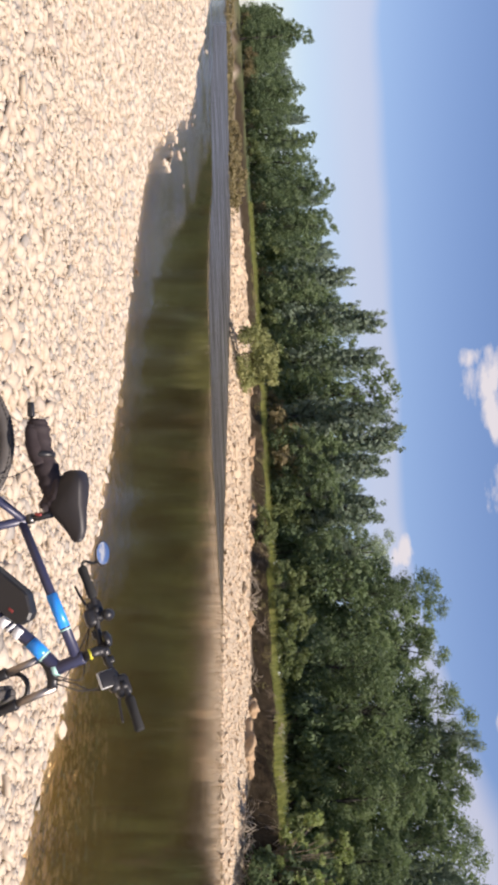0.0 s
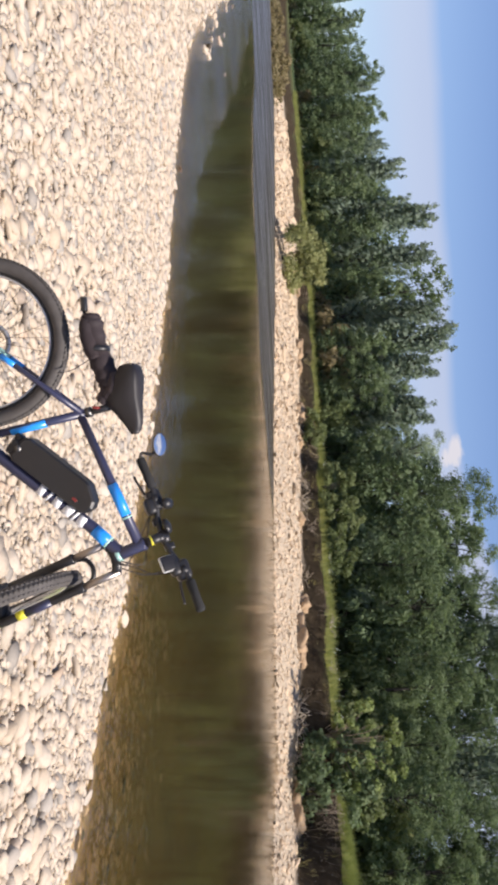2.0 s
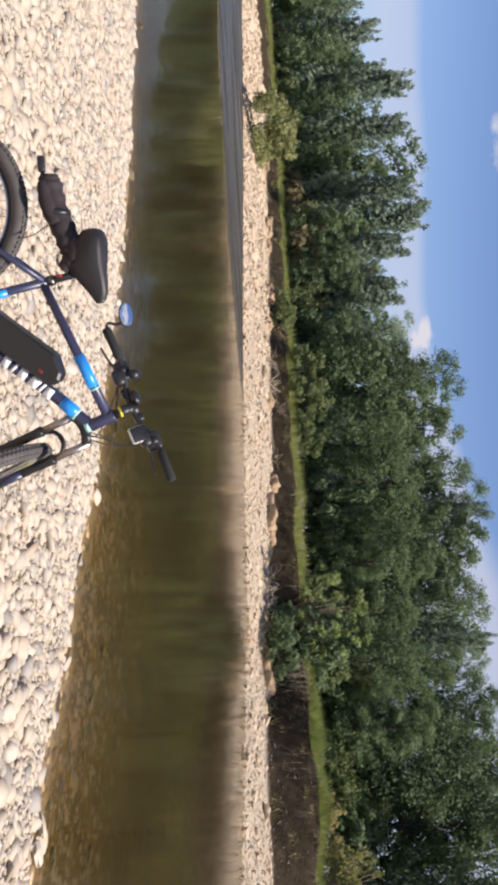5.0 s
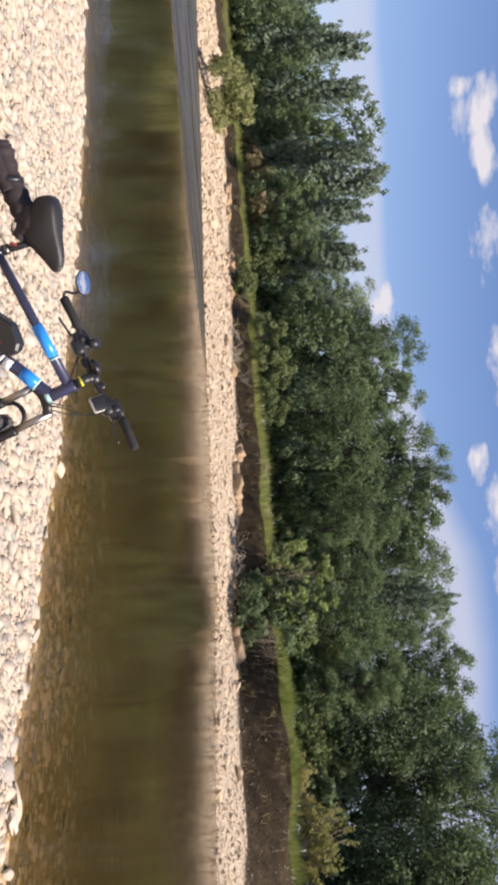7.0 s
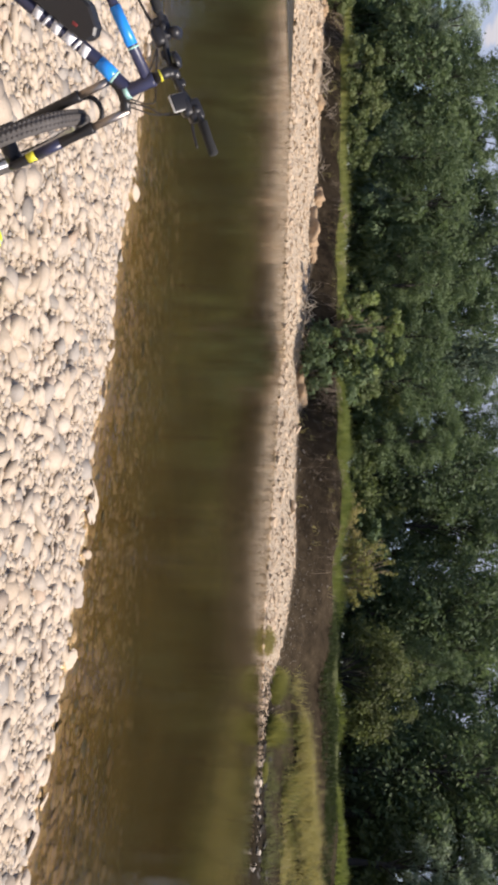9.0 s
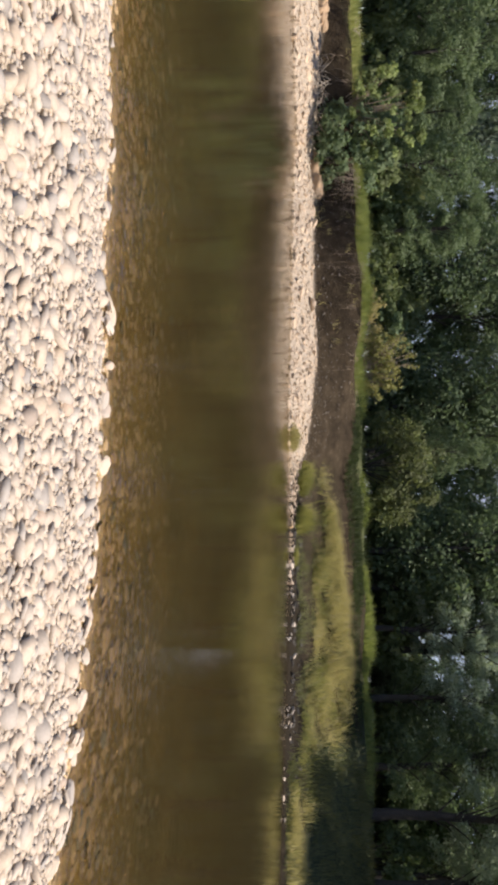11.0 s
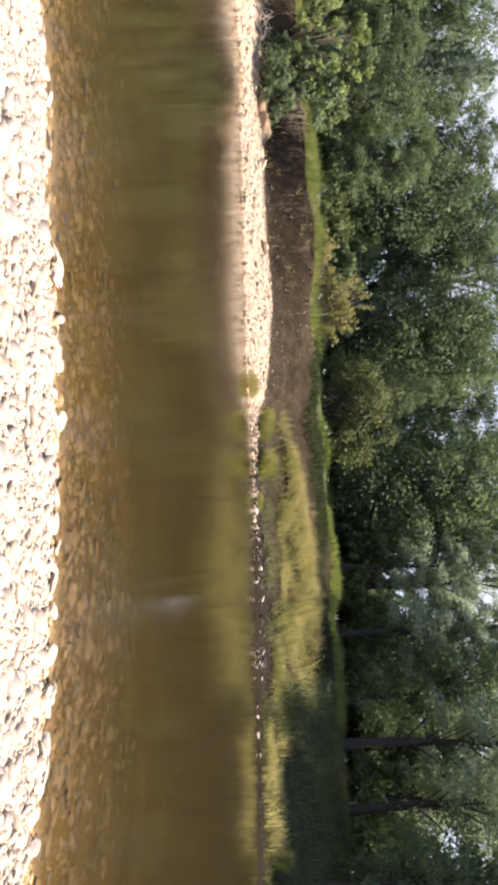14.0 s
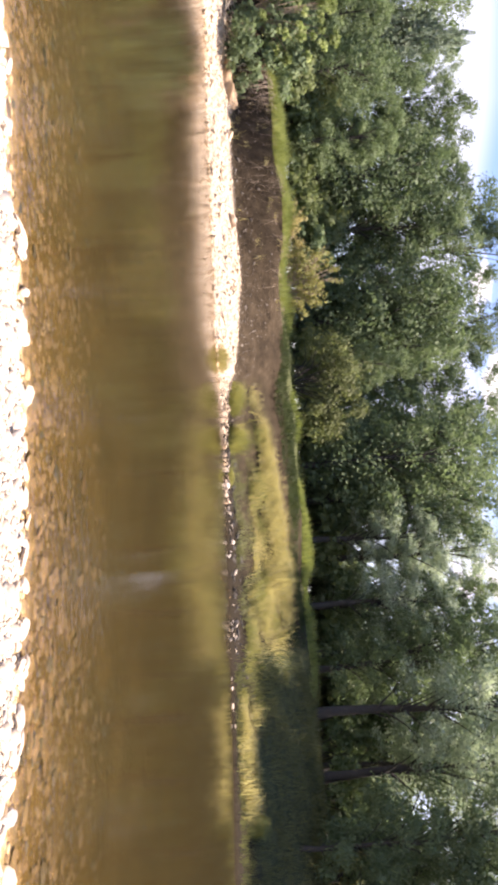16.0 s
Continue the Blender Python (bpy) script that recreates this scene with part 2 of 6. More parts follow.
def water_material():
    m = bpy.data.materials.new("river water")
    m.use_nodes = True
    n, l = m.node_tree.nodes, m.node_tree.links
    n.clear()
    o = n.new("ShaderNodeOutputMaterial")
    at = n.new("ShaderNodeAttribute")
    at.attribute_name = "current"
    g = n.new("ShaderNodeNewGeometry")
    pos = g.outputs["Position"]
    swell = noise_node(n, l, 0.9, 3, 0.5, pos)
    turned = n.new("ShaderNodeMapping")
    turned.inputs["Rotation"].default_value = (0, 0, radians(-39))
    l.new(pos, turned.inputs[0])
    rip = noise_node(n, l, 3.2, 3, 0.55, turned.outputs[0], (2.6, 1.0, 1.0))
    fine = noise_node(n, l, 8.0, 2, 0.5, turned.outputs[0], (2.2, 1.0, 1.0))
    h = math_node(n, l, "ADD", math_node(n, l, "MULTIPLY", rip, 1.0), math_node(n, l, "MULTIPLY", fine, 0.55))
    h = math_node(n, l, "ADD", h, math_node(n, l, "MULTIPLY", swell, 1.2))
    bp = n.new("ShaderNodeBump")
    l.new(math_node(n, l, "ADD", 0.016, math_node(n, l, "MULTIPLY", math_node(n, l, "POWER", at.outputs["Fac"], 3.0), 0.02)), bp.inputs["Distance"])
    l.new(math_node(n, l, "MINIMUM", math_node(n, l, "MULTIPLY", at.outputs["Fac"], 1.7), 1.0), bp.inputs["Strength"])
    l.new(h, bp.inputs["Height"])
    fr = n.new("ShaderNodeFresnel")
    fr.inputs["IOR"].default_value = 1.333
    l.new(bp.outputs[0], fr.inputs["Normal"])
    gl = n.new("ShaderNodeBsdfGlossy")
    l.new(math_node(n, l, "ADD", 0.035, math_node(n, l, "MULTIPLY", math_node(n, l, "POWER", at.outputs["Fac"], 2.0), 0.30)), gl.inputs["Roughness"])
    gl.inputs["Color"].default_value = (0.97, 0.96, 0.94, 1)
    rf = n.new("ShaderNodeBsdfRefraction")
    rf.inputs["IOR"].default_value, rf.inputs["Roughness"].default_value = 1.333, 0.05
    rf.inputs["Color"].default_value = (0.90, 0.80, 0.62, 1)
    mu = n.new("ShaderNodeBsdfDiffuse")
    mu.inputs["Color"].default_value = (0.0250, 0.0192, 0.0078, 1)
    for s in (gl, rf, mu):
        l.new(bp.outputs[0], s.inputs["Normal"])
    # silt carried in the water hides the bed
    ms = n.new("ShaderNodeMixShader")
    deep = n.new("ShaderNodeAttribute")
    deep.attribute_name = "depth"
    l.new(math_node(n, l, "SUBTRACT", 1.0, math_node(n, l, "EXPONENT", math_node(n, l, "MULTIPLY", deep.outputs["Fac"], -3.6))), ms.inputs[0])
    l.new(rf.outputs[0], ms.inputs[1])
    l.new(mu.outputs[0], ms.inputs[2])
    mx = n.new("ShaderNodeMixShader")
    streak = noise_node(n, l, 0.35, 4, 0.6, pos, (0.35, 1.0, 1.0))
    calm = math_node(n, l, "MULTIPLY", at.outputs["Fac"], ramp(n, l, streak, [(0.35, (0.36, 0.36, 0.36)), (0.65, (0.74, 0.74, 0.74))]))
    l.new(math_node(n, l, "MULTIPLY", fr.outputs[0], math_node(n, l, "SUBTRACT", 1.0, calm)), mx.inputs[0])
    l.new(ms.outputs[0], mx.inputs[1])
    l.new(gl.outputs[0], mx.inputs[2])
    l.new(mx.outputs[0], o.inputs["Surface"])
    return m


def leaf_material(name, dark, mid, light):
    m = bpy.data.materials.new(name)
    m.use_nodes = True
    n, l = m.node_tree.nodes, m.node_tree.links
    n.clear()
    o = n.new("ShaderNodeOutputMaterial")
    g = n.new("ShaderNodeNewGeometry")
    oi = n.new("ShaderNodeObjectInfo")
    bough = ramp(n, l, noise_node(n, l, 1.1, 2, 0.5, g.outputs["Position"]), [(0.36, (0, 0, 0)), (0.64, (1, 1, 1))])
    r = math_node(n, l, "ADD", math_node(n, l, "MULTIPLY", g.outputs["Random Per Island"], 0.28), math_node(n, l, "MULTIPLY", oi.outputs["Random"], 0.36))
    r = math_node(n, l, "ADD", r, math_node(n, l, "MULTIPLY", bough, 0.36))
    c = ramp(n, l, r, [(0.1, dark), (0.5, mid), (0.95, light)])
    pat = noise_node(n, l, 0.55, 3, 0.5, g.outputs["Position"])
    c = mix_rgb(n, l, math_node(n, l, "MULTIPLY", pat, 0.4), c, light)
    b = n.new("ShaderNodeBsdfPrincipled")
    b.inputs["Roughness"].default_value = 0.65
    b.inputs["Specular IOR Level"].default_value = 0.2
    l.new(c, b.inputs["Base Color"])
    t = n.new("ShaderNodeBsdfTranslucent")
    l.new(mix_rgb(n, l, 1.0, c, (1.12, 1.20, 0.92), "MULTIPLY"), t.inputs["Color"])
    mx = n.new("ShaderNodeMixShader")
    mx.inputs[0].default_value = 0.42
    l.new(b.outputs[0], mx.inputs[1])
    l.new(t.outputs[0], mx.inputs[2])
    l.new(mx.outputs[0], o.inputs["Surface"])
    return m


MAT_GROUND, MAT_WATER = ground_material(), water_material()
MAT_LEAF = leaf_material("broadleaf foliage", (0.066, 0.098, 0.051), (0.120, 0.164, 0.085), (0.198, 0.248, 0.129))
MAT_LEAF_COOL = leaf_material("poplar foliage", (0.088, 0.120, 0.088), (0.162, 0.208, 0.150), (0.262, 0.315, 0.232))
MAT_LEAF_BRIGHT = leaf_material("young willow foliage", (0.088, 0.114, 0.040), (0.154, 0.185, 0.069), (0.290, 0.308, 0.145))
MAT_YOUNG = leaf_material("young green foliage", (0.072, 0.098, 0.038), (0.130, 0.162, 0.066), (0.235, 0.262, 0.125))
MAT_PALE_LEAF = leaf_material("pale willow leaves", (0.13, 0.142, 0.055), (0.255, 0.265, 0.110), (0.43, 0.425, 0.21))
# pale poplar leaves, lightened further: sun on the downstream crowns is in the colour
MAT_POPLAR_LIT = leaf_material("pale poplar foliage, sunlight in its colour", (0.145, 0.188, 0.130), (0.28, 0.335, 0.240), (0.46, 0.52, 0.39))
MAT_WILLOW = leaf_material("pale willow foliage", (0.045, 0.062, 0.020), (0.150, 0.195, 0.062), (0.50, 0.56, 0.24))
MAT_GRASS = leaf_material("bank grass", (0.14, 0.165, 0.045), (0.235, 0.260, 0.075), (0.38, 0.375, 0.14))
MAT_DRY = leaf_material("dry straw grass", (0.22, 0.188, 0.080), (0.345, 0.292, 0.120), (0.50, 0.425, 0.22))
MAT_FRESH = leaf_material("fresh green grass", (0.11, 0.142, 0.038), (0.19, 0.225, 0.060), (0.32, 0.335, 0.115))
# green growth darkened, so its colour holds the shade of the trees
MAT_LOW_SHADE = leaf_material("low growth, tree shade in its colour", (0.026, 0.038, 0.014), (0.044, 0.060, 0.022), (0.085, 0.100, 0.040))
MAT_OLIVE = leaf_material("olive grass", (0.125, 0.128, 0.038), (0.215, 0.210, 0.068), (0.35, 0.325, 0.13))
# olive-brown grass toned down to carry tree shade in the colour
MAT_SHADE = leaf_material("olive-brown grass, tree shade in its colour", (0.072, 0.076, 0.032), (0.118, 0.120, 0.050), (0.19, 0.182, 0.080))
MAT_TUSSOCK = leaf_material("tussock grass", (0.13, 0.132, 0.040), (0.25, 0.240, 0.076), (0.43, 0.39, 0.15))
MAT_BARK = plain("grey bark", (0.045, 0.038, 0.031), 0.9, 0, 0.45, 9, 0.6)


# ---- the lie of the land ----
NEAR = [(-90, 120), (-40, 62), (-21.5, 40.6), (-16.8, 33.6), (-14.6, 31.5), (-12.1, 27.8), (-9.4, 22.4), (-7.6, 18.7), (-6.2, 16.2), (-5.1, 14.7), (-3.95, 13.6), (-3.2, 12.8), (-2.1, 12.0), (-1.1, 11.25), (-0.4, 10.5),
        (0.3, 9.75), (0.75, 9.25), (1.2, 8.65), (1.7, 8.0), (2.2, 7.5), (2.45, 7.1), (2.62, 6.7), (2.84, 6.3), (3.05, 5.97), (3.4, 5.6), (3.62, 5.12), (3.78, 4.75), (4.02, 4.5), (4.3, 4.1), (4.47, 3.8), (4.7, 3.42),
        (4.96, 2.83), (5.15, 2.23), (5.35, 1.68), (5.5, 1.0), (5.58, 0.3), (5.85, -3.0), (7.0, -14.0), (12.0, -60.0)]
FAR = [(-120, 205), (-54.6, 127.2), (-34.6, 98.9), (-18.7, 77.4), (-10.9, 67.5), (-3.3, 55.3), (1.8, 46.0), (4.6, 41.0), (8.1, 36.0), (11.0, 32.6), (13.0, 29.8),
       (14.6, 28.3), (15.8, 28.0), (16.5, 28.1), (15.6, 25.8), (16.1, 23.8), (16.8, 21.8), (17.4, 20.0), (17.9, 18.4), (18.3, 16.8), (18.9, 15.6), (20.2, 14.4),
       (21.2, 12.9), (21.8, 11.2), (22.2, 9.8), (22.5, 7.0), (22.8, 5.5), (23.2, 2.7), (23.6, -3.0), (25.0, -14.0), (32.0, -60.0)]
NEAR_LAND = NEAR + [(12, -400), (-600, -400), (-600, 500)]
FAR_LAND = FAR + [(32, -400), (900, -400), (900, 900), (-400, 900)]


def line_distance(line, x, y):
    best = np.full(x.shape, 1e9)
    for (ax, ay), (bx, by) in zip(line[:-1], line[1:]):
        dx, dy = bx - ax, by - ay
        t = np.clip(((x - ax) * dx + (y - ay) * dy) / (dx * dx + dy * dy), 0, 1)
        best = np.minimum(best, np.hypot(x - ax - t * dx, y - ay - t * dy))
    return best


def inside(poly, x, y):
    r = np.zeros(x.shape, bool)
    for (ax, ay), (bx, by) in zip(poly, poly[1:] + poly[:1]):
        if ay == by:
            continue
        hit = ((ay > y) != (by > y)) & (x < (bx - ax) * (y - ay) / (by - ay) + ax)
        r ^= hit
    return r


def waves(x, y, s):
    """Cheap smooth unevenness, about -1 to 1."""
    return (np.sin(x * 1.3 * s + 1.7 * np.sin(y * 0.7 * s)) + np.sin(y * 1.1 * s + 2.1 * np.sin(x * 0.9 * s + 1.0)) + np.sin((x + y) * 2.3 * s + np.sin(x * 1.9 * s))) / 3


BANK_AZ = [-60, -32, -20, -16, -10, 0, 12, 20, 26, 30, 34, 40, 45, 50, 54, 57, 64, 72, 90, 140]
BANK_W = [1, 1.2, 2, 5, 9, 7, 6, 5, 3.6, 2.0, 2.0, 2.2, 2.6, 2.4, 1.2, 0.35, 0.25, 0.25, 0.25, 0.3]
BANK_ZF = [0.3, 0.3, 0.5, 1.1, 1.5, 1.35, 1.15, 1.05, 0.76, 0.62, 0.66, 0.68, 0.79, 0.55, 0.2, 0.1, 0.1, 0.1, 0.1, 0.1]
BANK_ZT = [2.0, 2.0, 2.0, 2.2, 2.4, 2.4, 2.3, 2.25, 2.2, 2.1, 2.25, 2.4, 2.2, 2.3, 2.3, 2.4, 2.4, 2.4, 2.4, 2.4]
BANK_R = [2.5, 2.5, 2.6, 2.4, 1.9, 1.1, 0.8, 0.75, 0.75, 1.0, 0.7, 0.8, 1.4, 4.0, 6.0, 7.0, 7.5, 7.5, 7.5, 7]


def bank_foot(az, x, y):
    """How far from the water the bank's step begins."""
    w = np.interp(az, BANK_AZ, BANK_W)
    return w + 0.11 * np.minimum(w, 4.0) * waves(x, y, 0.9)


def height(x, y):
    """Height over the water, and how much of it is bed, loam and turf."""
    x, y = np.asarray(x, float), np.asarray(y, float)
    dn, df = line_distance(NEAR, x, y), line_distance(FAR, x, y)
    nl, fl = inside(NEAR_LAND, x, y), inside(FAR_LAND, x, y)
    az = np.degrees(np.arctan2(x, y))
    zf, zt, br = (np.interp(az, BANK_AZ, v) for v in (BANK_ZF, BANK_ZT, BANK_R))
    w = bank_foot(az, x, y)
    zt = zt + 0.12 * waves(x, y, 0.8)
    z_near = 0.48 * (1 - np.exp(-dn / 3.2)) + 0.025 * waves(x, y, 1.6) * np.clip(dn, 0, 1)
    z_bed = -np.minimum(0.75 * (1 - np.exp(-dn / 3.0)), 0.30 * df)
    s = np.clip((df - w) / br, 0, 1)
    step = s * s * (3 - 2 * s)
    beach = zf * np.clip(df / w, 0, 1) ** 0.9
    z_far = beach + (zt - zf) * step + np.clip(df - w - br, 0, 400) * 0.01
    z_far = z_far + (0.05 * waves(x, y, 2.1) + 0.06 * waves(x + 3, y - 5, 0.7)) * np.clip(df - w, 0, 1)
    z = np.where(nl, z_near, np.where(fl, z_far, z_bed))
    bed = np.where(nl | fl, 0.0, np.clip((dn + 0.1) / 0.6, 0, 1))
    loam = np.where(fl, np.clip((df - w + np.where(w < 1.2, 0.8, np.where(az < -8, 0.9, 0.3))) / 0.3, 0, 1), 0.0)
    mud = np.where(fl, np.clip((az - 52.4) / 2, 0, 1) * np.clip((2.1 - df) / 0.5, 0, 1), np.where(nl, 0.0, np.clip((az - 52.4) / 2, 0, 1) * np.clip((1.5 - df) / 0.5, 0, 1)))
    loam = np.maximum(loam, mud)
    turf = np.where(fl, np.clip((df - w - br * 0.85) / 0.4, 0, 1), 0.0)
    turf = np.maximum(turf, np.where(fl, np.clip((az - 52) / 2, 0, 1) * np.clip((df - 0.8) / 0.5, 0, 1) * np.clip((4.8 - df) / 0.5, 0, 1) * 0.06, 0.0))
    turf = np.maximum(turf, np.where(fl, np.clip((az - 71) / 1.5, 0, 1) * np.clip((df - 1.8) / 0.5, 0, 1) * 0.85, 0.0))
    turf = np.where(nl, np.clip((dn - 60) / 20, 0, 1), turf)
    return z, bed, loam, turf, mud


def mesh_object(name, verts, faces, mat, parent=None, smooth=True):
    me = bpy.data.meshes.new(name)
    verts = np.asarray(verts, np.float32)
    faces = np.asarray(faces, np.int32)
    k = faces.shape[1]
    me.vertices.add(len(verts))
    me.vertices.foreach_set("co", verts.ravel())
    me.loops.add(faces.size)
    me.loops.foreach_set("vertex_index", faces.ravel())
    me.polygons.add(len(faces))
    me.polygons.foreach_set("loop_start", np.arange(0, faces.size, k, dtype=np.int32))
    me.polygons.foreach_set("use_smooth", np.full(len(faces), smooth))
    me.update(calc_edges=True)
    me.materials.append(mat)
    ob = new(name, me)
    if parent:
        ob.parent = parent
    return ob


def polar_sheet(az, rad):
    a = np.radians(az)
    x = np.outer(rad, np.sin(a))
    y = np.outer(rad, np.cos(a))
    nr, na = x.shape
    i = np.arange(nr - 1)[:, None] * na + np.arange(na)[None, :]
    j = np.arange(nr - 1)[:, None] * na + (np.arange(na)[None, :] + 1) % na
    f = np.stack([j, j + na, i + na, i], -1).reshape(-1, 4)
    return x.ravel(), y.ravel(), f


az_steps = np.concatenate([np.arange(-45, 100, 0.42), np.arange(100, 315, 5.0)])
gx, gy, gf = polar_sheet(az_steps, np.concatenate([[0.01, 0.5, 1, 1.6, 2.3, 3.0], 3.2 * 1.022 ** np.arange(0, 68), 14.1 * 1.011 ** np.arange(0, 63), 28.1 * 1.0062 ** np.arange(0, 129), 62.4 * 1.011 ** np.arange(0, 23), 80 * 1.03 ** np.arange(0, 24), [175, 195, 240, 320, 500, 900, 1800, 3500]]))
gz, gbed, gloam, gturf, gmud = height(gx, gy)
ground = mesh_object("ground", np.stack([gx, gy, gz], 1), gf, MAT_GROUND)
tagged(ground, "pale river gravel, eroded loam bank and forest floor", "ground", kind="structure")
col = ground.data.color_attributes.new("cover", "FLOAT_COLOR", "POINT")
col.data.foreach_set("color", np.stack([gbed, gloam, gturf, gmud], 1).astype(np.float32).ravel())

RUFFLE = [(-60, 110), (-30, 55), (-21.4, 46.3), (-14.3, 42.0), (-10.4, 37.8), (-6.9, 33.4), (-4.5, 32.4), (-2.3, 32.6), (0.5, 31.8), (2.6, 32.0), (5.0, 32.8), (6.5, 33.5), (8.4, 34.8)]
# the river: quiet by the near shore, a ruffled current along the far side upstream
sel = np.hypot(gx, gy) < 300
keep = np.all(sel[gf], 1) & np.any((gz < 0.03)[gf], 1)
used = np.unique(gf[keep])
remap = np.full(len(gx), -1)
remap[used] = np.arange(len(used))
river = mesh_object("water", np.stack([gx[used], gy[used], np.zeros(len(used))], 1), remap[gf[keep]], MAT_WATER)
tagged(river, "murky olive-brown river water with faint ripples", "river", kind="structure")
river.visible_shadow = False
wx, wy = gx[used], gy[used]
wdn = line_distance(NEAR, wx, wy)
waz = np.degrees(np.arctan2(wx, wy))
edge_x, edge_y = np.array([p[0] for p in RUFFLE], float), np.array([p[1] for p in RUFFLE], float)
edge_az, edge_r = np.degrees(np.arctan2(edge_x, edge_y)), np.hypot(edge_x, edge_y)
past = np.hypot(wx, wy) - np.interp(waz, edge_az, edge_r, right=1e3)
past = past + 0.9 * waves(wx, wy, 0.35)
cur = 0.10 + np.clip(past / 2.6, 0, 1) * 0.9
cur = np.maximum(cur, np.interp(waz, [30, 46, 58, 68], [0.12, 0.15, 0.26, 0.46]) * np.clip(1.15 - wdn / np.interp(waz, [40, 62], [3.2, 5.0]), 0, 1) * np.clip((waz - 4) / 10, 0, 1))
# a riffle hugs the near shore upstream and takes the whole width beyond the bend
band_w = np.interp(waz, [-30, -22, -19.5, -15, -10, -5, 2, 9, 14], [30, 8.0, 4.0, 2.6, 2.0, 1.7, 2.1, 2.2, 1.0])
cur = np.maximum(cur, np.interp(waz, [-25, -15, -8, 2, 9, 15], [0.75, 0.52, 0.40, 0.38, 0.34, 0.1]) * np.clip((1.15 - wdn / band_w) * 3.0, 0, 1) * (0.8 + 0.35 * waves(wx, wy, 0.6)))
da = river.data.attributes.new("depth", "FLOAT", "POINT")
da.data.foreach_set("value", (np.clip(-gz[used], 0, 3) * np.interp(waz, [8, 22], [2.4, 1.0])).astype(np.float32))
ca = river.data.attributes.new("current", "FLOAT", "POINT")
ca.data.foreach_set("value", cur.astype(np.float32))


# ---- trees ----
def tube_mesh(points, radii, sides=7):
    """A tapering tube along points."""
    P = [Vector(p) for p in points]
    vs, fs = [], []
    for i, p in enumerate(P):
        d = (P[min(i + 1, len(P) - 1)] - P[max(i - 1, 0)]).normalized()
        s = d.cross(Vector((0.3, 1, 0.2))).normalized()
        t = d.cross(s)
        for k in range(sides):
            a = 2 * math.pi * k / sides
            vs.append(tuple(p + (s * math.cos(a) + t * math.sin(a)) * radii[i]))
    for i in range(len(P) - 1):
        for k in range(sides):
            a, b = i * sides + k, i * sides + (k + 1) % sides
            fs.append((a, b, b + sides, a + sides))
    return vs, fs


def join_tubes(tubes):
    vs, fs = [], []
    for v, f in tubes:
        o = len(vs)
        vs += v
        fs += [tuple(i + o for i in q) for q in f]
    return vs, fs


def leaves(rng, centres, radii, count, size, droop=0.2, tall=0.85):
    """Leaf sprays: small three-cornered leaf tufts in the shells of many rounded clumps."""
    weight = radii ** 1.5
    c = rng.choice(len(centres), count, p=weight / weight.sum())
    d = rng.normal(size=(count, 3))
    d[:, 2] += 0.25
    d /= np.linalg.norm(d, axis=1)[:, None]
    rr = radii[c][:, None] * (0.20 + 0.95 * rng.random((count, 1)) ** 0.6)
    p = centres[c] + d * rr * np.array([1, 1, tall])
    nrm = d + rng.normal(size=(count, 3)) * 0.42 + np.array([0, 0, 0.30])
    nrm /= np.linalg.norm(nrm, axis=1)[:, None]
    t = np.cross(nrm, rng.normal(size=(count, 3)))
    t /= np.linalg.norm(t, axis=1)[:, None]
    t[:, 2] -= droop
    b = np.cross(nrm, t)
    s = size * (0.6 + 0.8 * rng.random((count, 1)))
    w = rng.uniform(0.35, 0.75, (count, 1))
    v = np.stack([p - t * s + b * s * w, p - t * s * 0.6 - b * s * w, p + t * s], 1).reshape(-1, 3)
    f = np.arange(count * 3).reshape(-1, 3)
    return v, f


def blobs(rng, centres, radii, each=6, low=-0.35):
    """Breaks every clump into smaller rounded ones that sit on its outside."""
    cs, rs_ = [], []
    for c, r in zip(centres, radii):
        for k in range(each):
            a, z = rng.uniform(0, 6.283), rng.uniform(low, 1.0)
            q = math.sqrt(max(0.0, 1 - z * z))
            cs.append((c[0] + r * 0.62 * q * math.cos(a), c[1] + r * 0.62 * q * math.sin(a), c[2] + r * 0.55 * z))
            rs_.append(r * rng.uniform(0.45, 0.78))
    return np.array(cs), np.array(rs_)


